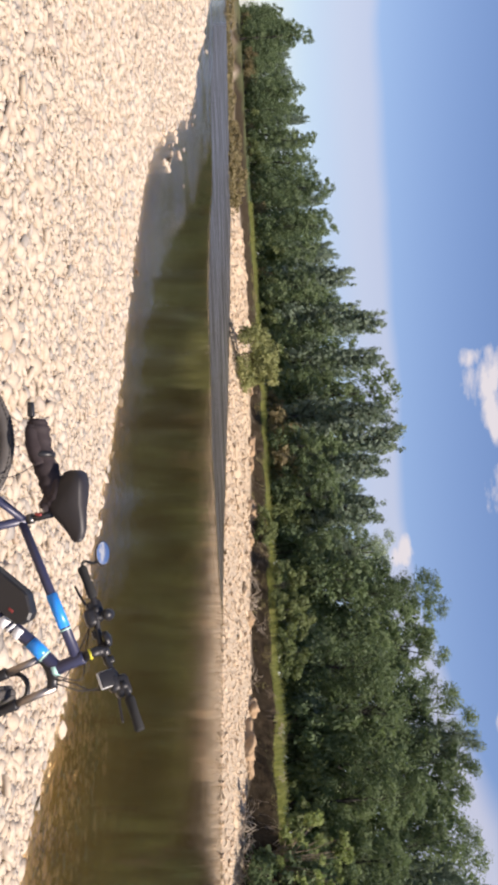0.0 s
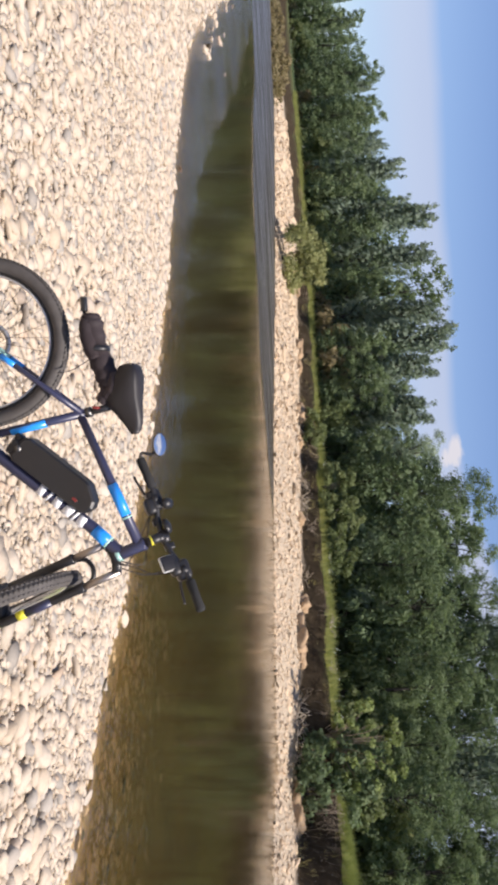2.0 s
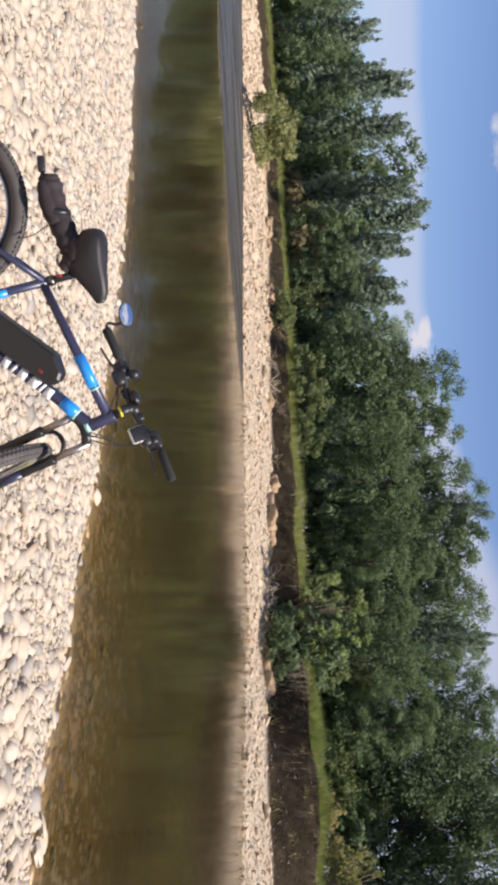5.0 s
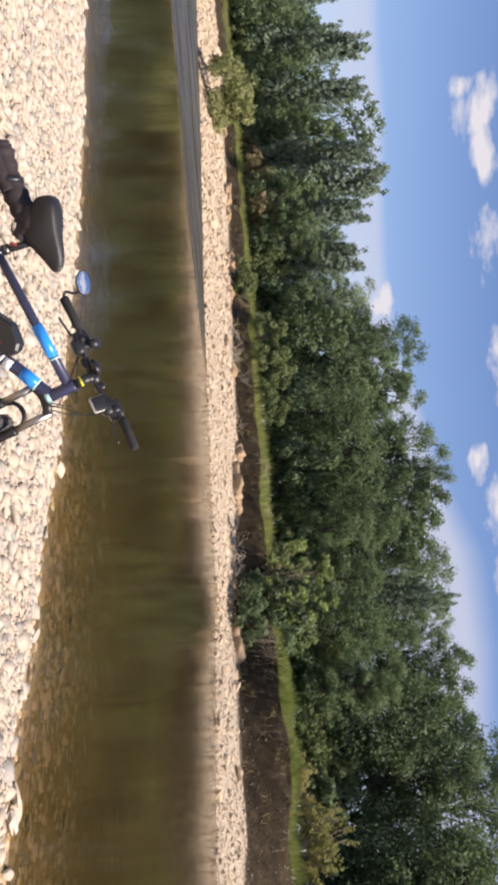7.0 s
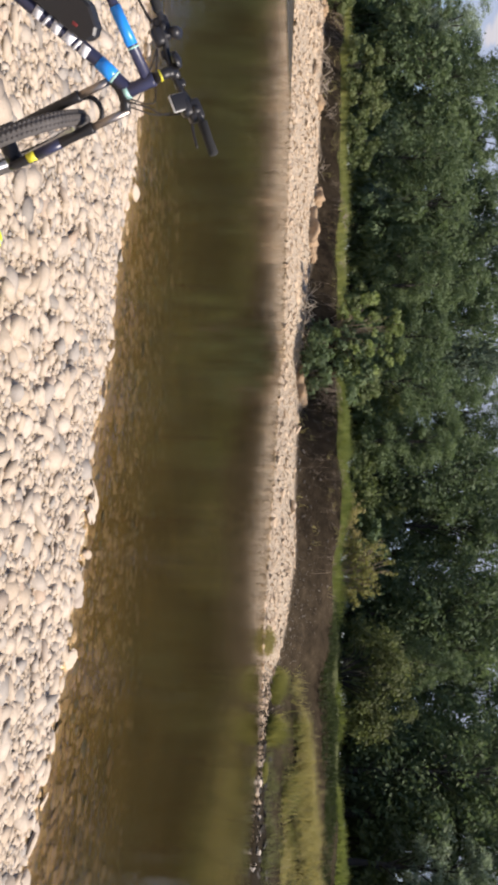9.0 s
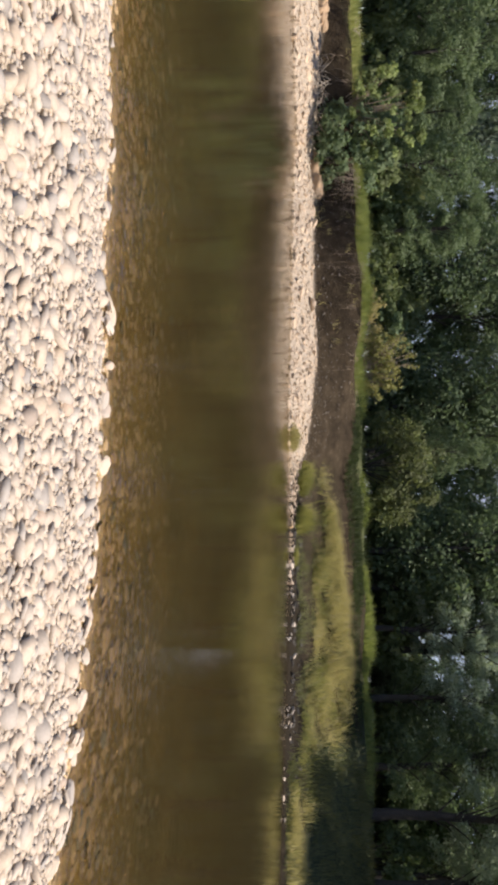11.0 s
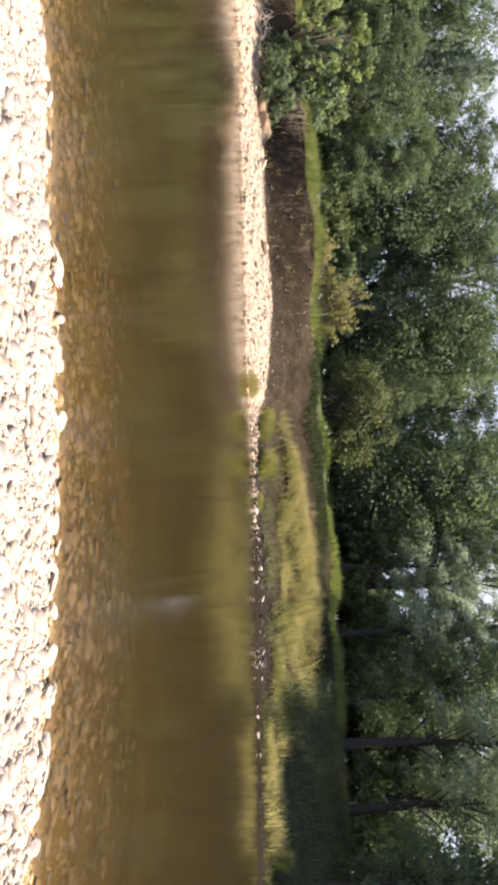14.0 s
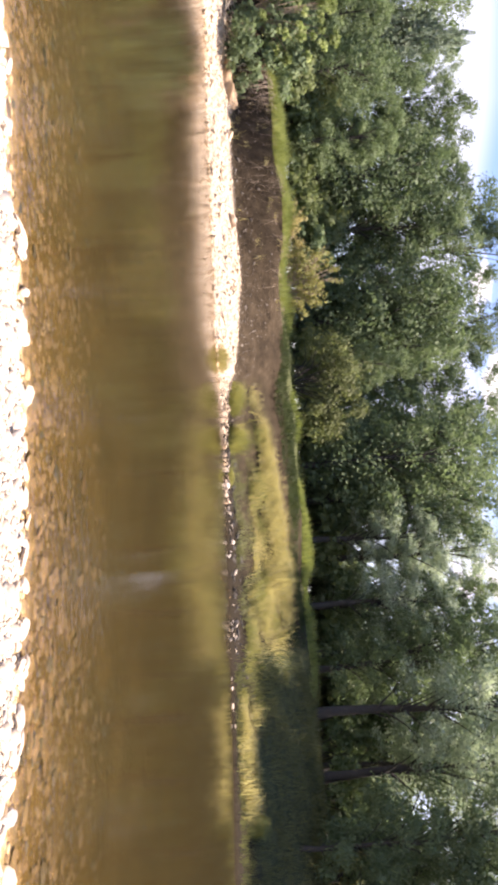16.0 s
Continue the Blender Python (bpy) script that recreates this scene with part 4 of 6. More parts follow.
for seed, az, d, h, r, mat, label in [(71, 10.6, 49.5, 2.5, 1.4, MAT_YOUNG, "bright green young tree before the dark wood"), (72, 12.6, 48.0, 3.0, 1.4, MAT_YOUNG, "bright green young tree before the dark wood"), (73, 15.2, 45.8, 2.1, 1.3, MAT_YOUNG, "bright green shrub before the dark wood"),
                                      (76, 31.6, 40.2, 2.6, 1.3, MAT_YOUNG, "light green shrub before the dark wood"), (77, 6.2, 53.0, 1.9, 1.3, MAT_YOUNG, "green shrub at the forest edge")]:
    stand(make_shrub("shrub", seed, h, r, int(2600 * r), 0.09, mat, label, clumps=30), *polar(az, d), 0, 1.0, 1.0, 0.1)


FAR_LEN = sum(math.hypot(b[0] - a[0], b[1] - a[1]) for a, b in zip(FAR[:-1], FAR[1:]))
_cum = np.concatenate([[0], np.cumsum([math.hypot(b[0] - a[0], b[1] - a[1]) for a, b in zip(FAR[:-1], FAR[1:])])])
_fx, _fy = np.array([p[0] for p in FAR], float), np.array([p[1] for p in FAR], float)


def bank_points(rng, n, az0, az1, d0, d1, relative=False):
    """Random places on the far bank by azimuth and distance from the water; relative: from the top edge of the step."""
    ss = np.linspace(0, FAR_LEN, 4000)
    la = np.degrees(np.arctan2(np.interp(ss, _cum, _fx), np.interp(ss, _cum, _fy)))
    ss = ss[(la > az0 - 14) & (la < az1 + 14)]
    m = 60000
    s = rng.choice(ss, m) + rng.uniform(-0.1, 0.1, m)
    x = np.interp(s, _cum, _fx) + rng.uniform(-2, 16, m)
    y = np.interp(s, _cum, _fy) + rng.uniform(-2, 16, m)
    az = np.degrees(np.arctan2(x, y))
    k = (az > az0) & (az < az1)
    x, y, az = x[k], y[k], az[k]
    k = inside(FAR_LAND, x, y)
    x, y, az = x[k], y[k], az[k]
    d = line_distance(FAR, x, y)
    if relative:
        d = d - bank_foot(az, x, y) - np.interp(az, BANK_AZ, BANK_R)
    k = (d > d0) & (d < d1)
    x, y = x[k], y[k]
    if len(x) > n:
        x, y = x[:n], y[:n]
    return x, y


def grass(name, seed, x, y, tall, mat, label, per=5, wide=0.012, flop=0.5, clump=0.12):
    """Tufts of thin blades that bend over."""
    rng = np.random.default_rng(seed)
    z = height(x, y)[0]
    n = len(x) * per
    bx, by, bz = np.repeat(x, per) + rng.normal(0, clump, n), np.repeat(y, per) + rng.normal(0, clump, n), np.repeat(z, per)
    h = np.repeat(np.broadcast_to(tall, len(x)), per) * rng.uniform(0.45, 1.2, n) * np.repeat(rng.uniform(0.6, 1.2, len(x)) * (0.85 + 0.55 * waves(x, y, 1.7)), per)
    a = rng.uniform(0, 6.283, n)
    f = flop * rng.uniform(0.1, 1.0, n) * h
    w = wide * rng.uniform(0.7, 1.4, n)
    cx, cy = np.cos(a), np.sin(a)
    base = np.stack([bx, by, bz - 0.04], 1)
    side = np.stack([-cy * w, cx * w, 0 * w], 1)
    tip = base + np.stack([cx * f, cy * f, h], 1)
    v = np.stack([base - side, base + side, tip], 1).reshape(-1, 3)
    fa = np.arange(n * 3).reshape(-1, 3)
    ob = mesh_object(name, v, fa, mat, smooth=False)
    return tagged(ob, label, "grass", kind="stuff")


def patchy(x, y, scale, level):
    """Only where a slow unevenness lies above the level, for ragged patches."""
    k = waves(x, y, scale) + 0.5 * waves(x + 7, y - 3, scale * 2.7) > level
    return x[k], y[k]


def under_trees(x, y):
    """Keeps what grows behind the bare earth of the low bank, or in the shade downstream."""
    a, d = np.degrees(np.arctan2(x, y)), line_distance(FAR, x, y)
    k = (d > 8.3) | ((a < 60) & (d > 5.4) & (d < 7.0)) | (a > 72.5)
    return x[k], y[k]


rg = np.random.default_rng(5)
grass("bank_grass", 51, *bank_points(rg, 5200, -17, 29, -0.15, 3.0, True), 0.50, MAT_GRASS, "strip of sunlit green grass along the bank top", 14, 0.016, clump=0.22)
grass("bank_grass", 52, *bank_points(rg, 2200, 32, 47.5, -0.1, 1.5, True), 0.46, MAT_FRESH, "strip of yellow-green grass along the bank top", 16, 0.010, clump=0.16)
grass("straw_grass", 53, *patchy(*bank_points(rg, 1500, -15, 48, -0.8, -0.1, True), 1.1, 0.1), 0.34, MAT_DRY, "dry straw and roots hanging from the bank edge", 9, 0.007, 1.3)
mx_, my_ = bank_points(rg, 9000, 53.5, 73.5, 1.0, 6.0)
maz, md = np.degrees(np.arctan2(mx_, my_)), line_distance(FAR, mx_, my_)
rag = 0.30 * waves(mx_, my_, 1.3) + 0.22 * waves(mx_ + 4, my_, 3.7) + rg.normal(0, 0.16, len(mx_))
mk = (md > np.interp(maz, [55.5, 57, 58.5, 60, 64, 68, 70.5, 73.5], [3.3, 3.3, 3.2, 2.8, 2.6, 2.5, 2.1, 1.5]) + rag) & (waves(mx_, my_, 2.1) + 0.5 * waves(mx_, my_, 5.0) > -0.40) & (md < np.interp(maz, [55.5, 57, 60, 63, 67, 69.5, 71.5, 72.6, 73.5], [3.5, 3.9, 4.3, 4.8, 5.1, 5.0, 4.5, 3.4, 1.9]) + rag)
green_ = mk & (0.6 * waves(mx_, my_, 1.1) + 0.8 * waves(mx_ + 2, my_ - 6, 2.9) + (2.9 - md) * 0.45 > 0.1)
gold_ = mk & ~green_
grass("meadow_grass", 54, mx_[gold_], my_[gold_], 0.46, MAT_DRY, "sunlit yellow grass on the low bank", 16, 0.008, 1.3, clump=0.22)
grass("meadow_grass", 68, mx_[green_], my_[green_], 0.40, MAT_OLIVE, "olive green grass among the yellow on the low bank", 16, 0.008, 1.3, clump=0.22)
grass("meadow_grass", 55, *patchy(*bank_points(rg, 3000, 75.6, 82.4, 0.45, 2.2), 1.4, -0.35), 0.40, MAT_DRY, "yellow grass tufts close to the water", 12, 0.011, 1.1, clump=0.15)
grass("bank_grass", 56, *patchy(*bank_points(rg, 2600, 60.5, 75, 6.9, 8.2), 1.1, -0.25), 0.36, MAT_FRESH, "bright green grass below the trees", 14, 0.013, clump=0.16)
grass("bank_grass", 67, *patchy(*bank_points(rg, 1500, 48, 60.5, 6.4, 8.0), 0.8, 0.35), 0.34, MAT_FRESH, "patches of green grass on the bank edge", 12, 0.012, clump=0.16)
# the tree shade downstream is put into the blade colours of these two
grass("bank_grass", 57, *under_trees(*bank_points(rg, 2600, 47, 74, 2.2, 13.0)), 0.28, MAT_LOW_SHADE, "shaded dark green grass under the trees", 9, 0.014, clump=0.25)
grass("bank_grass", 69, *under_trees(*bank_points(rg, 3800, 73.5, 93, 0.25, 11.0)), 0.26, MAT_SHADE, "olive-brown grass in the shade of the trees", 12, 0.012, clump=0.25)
# shade on the slope, drawn as dark growth, over bare earth too
sx, sy = bank_points(rg, 5200, 49.5, 72, 3.2, 6.4)
saz, sd_ = np.degrees(np.arctan2(sx, sy)), line_distance(FAR, sx, sy)
sk = sd_ > np.interp(saz, [49.5, 52, 57, 60, 63, 67, 69.5, 72], [5.6, 5.2, 5.0, 5.2, 5.3, 5.5, 5.3, 3.7]) + 0.4 * waves(sx, sy, 1.5)
grass("slope_growth", 63, *patchy(sx[sk], sy[sk], 1.2, np.where(saz[sk] < 59, -0.7, -0.75)), 0.20, MAT_LOW_SHADE, "low dark green growth on the bank slope", 9, 0.014, 0.9, clump=0.2)
grass("meadow_grass", 66, *patchy(*bank_points(rg, 1100, 57.0, 74, 0.9, 2.8), 2.2, 0.15), 0.36, MAT_SCRUB, "brownish stalks on the mud before the yellow grass", 9, 0.007, 1.2, clump=0.14)
mk &= rg.random(len(mx_)) < 0.3
grass("meadow_grass", 61, mx_[mk], my_[mk], 0.42, MAT_SCRUB, "brownish stalks among the yellow grass", 8, 0.007, 0.9, clump=0.2)


def strands(name, seed, x, y, mat, label, per=3, long_=0.9, wide=0.006):
    """Thin roots and straws that start at the bank's edge and hang down its face."""
    g = np.random.default_rng(seed)
    n = len(x) * per
    bx, by = np.repeat(x, per) + g.normal(0, 0.10, n), np.repeat(y, per) + g.normal(0, 0.10, n)
    e = 0.05
    gx_, gy_ = line_distance(FAR, bx + e, by) - line_distance(FAR, bx - e, by), line_distance(FAR, bx, by + e) - line_distance(FAR, bx, by - e)
    q = np.maximum(np.hypot(gx_, gy_), 1e-6)
    a = np.arctan2(-gy_ / q, -gx_ / q) + g.normal(0, 0.55, n)
    z0 = height(bx, by)[0] + 0.03
    L = long_ * g.uniform(0.35, 1.2, n)
    pts = []
    for k, (o, dz) in enumerate(((0, 0), (0.22, 0.10), (0.46, 0.02), (0.66, -0.28), (0.78, -0.62))):
        px_, py_ = bx + np.cos(a) * o * L, by + np.sin(a) * o * L
        pts.append(np.stack([px_, py_, np.maximum(z0 + dz * L, height(px_, py_)[0] + 0.02)], 1))
    side = np.stack([-np.sin(a), np.cos(a), 0 * a], 1) * (wide * g.uniform(0.6, 1.4, n))[:, None]
    rows_ = []
    for k, p in enumerate(pts):
        w = 1.0 - 0.2 * k
        rows_ += [p - side * w, p + side * w]
    V = np.stack(rows_, 1).reshape(-1, 3)
    F = np.concatenate([np.stack([np.arange(n) * 10 + 2 * k + i for i in (0, 1, 3, 2)], 1) for k in range(4)])
    return tagged(mesh_object(name, V, F, mat, smooth=False), label, "roots", kind="stuff")


strands("hanging_roots", 62, *bank_points(rg, 75, 31.5, 49, -0.45, 0.05, True), MAT_TWIG, "thin pale roots and straws hanging from the bank edge", 3, 0.9, 0.005)
strands("hanging_roots", 64, *patchy(*bank_points(rg, 500, -12, 30, -0.5, 0.05, True), 0.9, 0.15), MAT_TWIG, "pale roots and straws hanging from the bank edge", 4, 0.8, 0.009)
strands("hanging_roots", 65, *bank_points(rg, 22, 32.4, 34.4, -0.3, 0.05, True), MAT_TWIG, "fringe of dry roots drooping over the bank corner", 4, 1.4, 0.007)
grass("bank_grass", 58, *bank_points(rg, 2600, -20, 47, 1.8, 6.0, True), 0.45, MAT_LEAF, "tall shaded grass before the forest edge", 10, 0.02, clump=0.3)


def tuft(x, y, r, h, seed, label, mat):
    """One rounded tussock."""
    g = np.random.default_rng(seed)
    n = 170
    a, q = g.uniform(0, 6.283, n), r * np.sqrt(g.uniform(0, 1, n))
    ob = grass("grass_tussock", seed, x + q * np.cos(a), y + q * np.sin(a), h * np.sqrt(1.05 - (q / r) ** 2) + 0.04, mat, label, 12, 0.009, 0.8, 0.04)
    ob["category"] = "grass tussock"
    ob["kind"] = "thing"
    return ob


for i, (az, d, r, h) in enumerate([(53.9, 26.3, 0.56, 0.74), (56.9, 25.9, 0.44, 0.68), (59.6, 25.3, 0.28, 0.4), (50.9, 24.9, 0.45, 0.36), (75.4, 24.6, 0.32, 0.42), (83.4, 25.2, 0.28, 0.5)]):
    pale_ = az < 51
    tuft(*polar(az, d), r, h, 70 + i, "pale yellow grass tussock on the gravel's end" if pale_ else "rounded green grass tussock at the water's edge", MAT_DRY if pale_ else MAT_TUSSOCK)


MAT_BLEACHED = plain("bleached wood", (0.37, 0.31, 0.235), 0.85, 0, 0.3, 14, 0.4)


def driftwood(seed, az, d, label, n=7, size=1.0, mat=None):
    """A tangle of bare crooked roots."""
    g = np.random.default_rng(seed)
    x, y = polar(az, d)
    ob = tagged(new("driftwood"), label, "driftwood", "driftwood on the far bank")
    ob.location = (x, y, float(height([x], [y])[0][0]))
    for i in range(n + 3):
        a = g.uniform(0, 6.283)
        L = size * g.uniform(0.5, 1.3)
        p0 = Vector((g.uniform(-0.3, 0.3) * size, g.uniform(-0.3, 0.3) * size, g.uniform(-0.05, 0.2)))
        p1 = p0 + Vector((math.cos(a) * L * 0.5, math.sin(a) * L * 0.5, g.uniform(0.1, 0.6) * size))
        p2 = p1 + Vector((math.cos(a + 0.6) * L * 0.5, math.sin(a + 0.6) * L * 0.5, g.uniform(-0.35, 0.25) * size))
        v, f = tube_mesh([p0, p0.lerp(p1, 0.5) + Vector((0, 0, 0.05)), p1, p2], [0.024 * size, 0.018 * size, 0.012 * size, 0.004], 5)
        mesh_object("root", v, f, mat or MAT_BLEACHED, ob)
    return ob


for sd, az, d, z in [(81, 26.8, 35.0, 1.0), (82, 28.0, 34.6, 0.9), (83, 25.6, 36.2, 0.8), (84, 29.2, 34.0, 0.7), (94, 33.4, 33.2, 0.5), (88, 20.5, 40.3, 0.8), (89, 17.0, 41.8, 0.8), (90, 23.5, 38.3, 0.7),
                     (91, 13.5, 44.5, 0.8), (96, 9.8, 46.6, 1.0), (97, 11.4, 45.4, 1.0), (98, 12.4, 44.9, 0.9)]:
    driftwood(sd, az, d, "bleached tangled roots hanging from the eroded bank", 8, z)


MAT_CLOD = plain("sandy loam", (0.37, 0.255, 0.15), 0.95, 0, 0.3, 6, 0.8)
rc = np.random.default_rng(12)
# azimuth, length along the bank, height
CLODS = [(-5.2, 1.0, 0.3), (-3.9, 1.6, 0.45), (0.4, 2.3, 0.4), (1.6, 1.2, 0.35), (5.0, 1.8, 0.45), (7.1, 0.7, 0.3), (12.8, 0.8, 0.3), (18.9, 1.0, 0.35), (21.4, 1.9, 0.5), (22.3, 1.0, 0.3), (32.4, 1.9, 0.4)]

# ---- stones ----
def pebble_base(seed, rings, sides):
    """A flattened, lopsided river stone with a few worn flat sides."""
    g = np.random.default_rng(seed)
    vs = [(0, 0, 1)]
    for i in range(1, rings + 1):
        p = math.pi * i / (rings + 1)
        for k in range(sides):
            a = 2 * math.pi * (k + 0.5 * (i % 2)) / sides
            vs.append((math.sin(p) ** 0.8 * math.cos(a), math.sin(p) ** 0.8 * math.sin(a), math.cos(p)))
    vs.append((0, 0, -1))
    v = np.array(vs)
    unit = v / np.linalg.norm(v, axis=1)[:, None]
    flat = g.normal(size=(7, 3))
    flat /= np.linalg.norm(flat, axis=1)[:, None]
    reach = (g.uniform(0.66, 1.0, 7) / np.maximum(unit @ flat.T, 0.05)).min(1)
    v = v * (0.18 + 0.82 * np.minimum(1.1, reach))[:, None] * (1 + g.uniform(-0.05, 0.05, (len(vs), 1)))
    v[:, 0] += 0.15 * v[:, 1] * v[:, 0]
    f = [(0, 1 + k, 1 + (k + 1) % sides) for k in range(sides)]
    for i in range(rings - 1):
        for k in range(sides):
            a, b = 1 + i * sides + k, 1 + i * sides + (k + 1) % sides
            f += [(a, a + sides, b + sides), (a, b + sides, b)]
    e = 1 + (rings - 1) * sides
    f += [(e + k, len(vs) - 1, e + (k + 1) % sides) for k in range(sides)]
    return v, np.array(f)


def lump(seed, along_, across, tall):
    """A slumped, crumbling heap of earth with a ragged outline."""
    g = np.random.default_rng(seed)
    v, f = pebble_base(seed, 17, 34)
    ph = g.uniform(0, 6.28, 9)
    x_, y_, z_ = v[:, 0], v[:, 1], v[:, 2]
    k = 1 + 0.24 * np.sin(3.1 * x_ + ph[0]) * np.sin(2.3 * y_ + ph[1]) + 0.16 * np.sin(6.5 * x_ + 3 * z_ + ph[2]) + 0.12 * np.sin(9 * y_ + 5 * x_ + ph[3])
    k = k + 0.07 * np.sin(17 * x_ + 11 * z_ + ph[4]) * np.sin(15 * y_ - 9 * z_ + ph[5]) + 0.05 * np.sin(31 * y_ + 23 * x_ + ph[6]) * np.sin(27 * z_ + ph[7])
    v = v * k[:, None] + g.normal(0, 0.022, v.shape)
    return v * np.array([along_, across, tall]), f


for az_, long_, tall_ in CLODS:
    # slumped lumps of sandy loam at the foot of the bank
    tx, ty = math.sin(radians(az_)), math.cos(radians(az_))
    rr_ = np.arange(24, 90, 0.1)
    fd_ = line_distance(FAR, tx * rr_, ty * rr_) - np.interp(az_, BANK_AZ, BANK_W)
    ok_ = inside(FAR_LAND, tx * rr_, ty * rr_) & (fd_ > rc.uniform(-0.7, -0.15))
    r_ = float(rr_[ok_][0])
    clod = mesh_object("earth_clod", *lump(int(300 + az_ * 3), long_ * 0.62, 0.45, tall_ * 0.95), MAT_CLOD)
    tagged(clod, "slumped crumbling heap of sandy loam at the bank's foot", "earth clod", "earth clods under the bank")
    clod.location = (tx * r_, ty * r_, float(height([tx * r_], [ty * r_])[0][0]) - 0.05)
    clod.rotation_euler = (rc.uniform(-0.1, 0.1), 0, -0.95 + rc.uniform(-0.25, 0.25))


def scatter(name, x, y, size, rings, sides, mat, label, rng, sink=0.3, parent=None, level=None, smooth=False, tilt=0.24):
    """All these stones in one mesh."""
    z = height(x, y)[0] if level is None else np.full(len(x), level)
    n = len(x)
    V, F = [], []
    off = 0
    kind = rng.integers(0, 9, n)
    for k in range(9):
        m = np.where(kind == k)[0]
        if not len(m):
            continue
        bv, bf = pebble_base(100 + k + rings * 10, rings, sides)
        sx, sy, sz = size[m], size[m] * rng.uniform(0.62, 0.95, len(m)), size[m] * rng.uniform(0.26, 0.48, len(m))
        a, tx, ty = rng.uniform(0, 6.283, len(m)), rng.normal(0, tilt, len(m)), rng.normal(0, tilt, len(m))
        p = bv[None] * np.stack([sx, sy, sz], 1)[:, None]
        ca, sa = np.cos(a)[:, None], np.sin(a)[:, None]
        px_, py_ = p[..., 0] * ca - p[..., 1] * sa, p[..., 0] * sa + p[..., 1] * ca
        pz_ = p[..., 2] + px_ * tx[:, None] + py_ * ty[:, None]
        p = np.stack([px_ + x[m][:, None], py_ + y[m][:, None], pz_ + (z[m] + sz * sink)[:, None]], -1)
        V.append(p.reshape(-1, 3))
        F.append((bf[None] + (off + np.arange(len(m)) * len(bv))[:, None, None]).reshape(-1, 3))
        off += len(m) * len(bv)
    ob = mesh_object(name, np.concatenate(V), np.concatenate(F), mat, parent, smooth)
    return tagged(ob, label, "gravel", kind="stuff")


def stone_spots(rng, r0, r1, az0, az1, cell):
    """Jittered places in rings, closer together near the camera's stand."""
    xs, ys, cs = [], [], []
    r = r0
    while r < r1:
        c = cell(r)
        n = max(1, int(radians(az1 - az0) * r / c))
        a = np.radians(az0) + (np.arange(n) + rng.uniform(-0.45, 0.45, n)) * c / r
        rr = r + rng.uniform(-0.45, 0.45, n) * c
        xs.append(rr * np.sin(a))
        ys.append(rr * np.cos(a))
        cs.append(np.full(n, c))
        r += c
    return np.concatenate(xs), np.concatenate(ys), np.concatenate(cs)


rs = np.random.default_rng(3)
MAT_EARTHY = stone_material("earthy gravel", 0.30)
cell = lambda r: max(0.070, 0.0084 * r)
x, y, c = stone_spots(rs, 2.7, 62, -33, 92, cell)
nl = inside(NEAR_LAND, x, y)
dn = line_distance(NEAR, x, y)
size = c * 0.56 * np.exp(rs.normal(0, 0.42, len(x)))
r_ok = np.hypot(x, y)
size *= np.where(rs.random(len(x)) < 0.10, rs.uniform(1.4, 2.1, len(x)), 1.0)
size = np.minimum(size, np.where(r_ok < 7.5, 1.45, 1.25) * c)
wet = ~nl & (dn < 3.4) & (y < 14) & (rs.random(len(x)) < np.clip(0.95 - dn / 3.6, 0, 0.8))
r = np.hypot(x, y)
dry = nl | (~nl & (rs.random(len(x)) < np.clip(1.15 - dn / 0.22, 0, 1)))
wet &= ~dry
near = dry & (r < 6.4)
# the nearest 300 cobbles of the shore are pieces of their own
order = np.argsort(np.hypot(x - 2.4, y - 3.9) + np.where(near, 0, 100))[:300]
own = np.zeros(len(x), bool)
own[order] = True
scatter("gravel", x[near & ~own], y[near & ~own], size[near & ~own], 2, 7, MAT_STONE, "dry pale river cobbles covering the near shore", rs, 0.12, smooth=True)
mid = dry & ~near & (r < 14)
scatter("gravel", x[mid], y[mid], size[mid], 2, 5, MAT_STONE, "pale river gravel stretching away along the shore", rs, 0.05, smooth=True, tilt=0.16)
off = dry & (r >= 14)
scatter("gravel", x[off], y[off], size[off] * 0.85, 1, 6, MAT_STONE, "distant pale gravel bar along the river", rs, 0.0, smooth=True, tilt=0.08)
scatter("bed_stones", x[wet], y[wet], size[wet] * rs.choice([0.6, 0.8, 1.0, 1.3], wet.sum()), 2, 5, MAT_BED, "algae-brown stones under the shallow water", rs, 0.1)
# single stones that stand out of the shallows upstream
isle = ~nl & (dn < 2.2) & (y > 17) & (rs.random(len(x)) < 0.2 * np.exp(-dn / 0.5))
scatter("gravel", x[isle], y[isle], np.minimum(size[isle], 0.13), 2, 6, MAT_STONE, "pale stones standing out of the shallow water", rs, 0.15, None, 0.0)
# larger stones along the near waterline
awash = ~nl & (dn < 0.20) & (y < 10) & (rs.random(len(x)) < 0.10)
scatter("gravel", x[awash], y[awash], rs.uniform(0.055, 0.10, awash.sum()), 4, 8, MAT_STONE, "larger pale cobbles at the edge of the water", rs, 0.15, None, 0.0)
# fine gravel between the cobbles
gx_, gy_, gc_ = stone_spots(rs, 2.7, 8.0, -33, 92, lambda r: max(0.048, 0.0085 * r))
k = inside(NEAR_LAND, gx_, gy_)
scatter("gravel", gx_[k], gy_[k], (gc_ * 0.55 * np.exp(rs.normal(0, 0.3, len(gx_))))[k], 1, 5, MAT_STONE, "fine pale gravel between the cobbles", rs, 0.25, smooth=True)
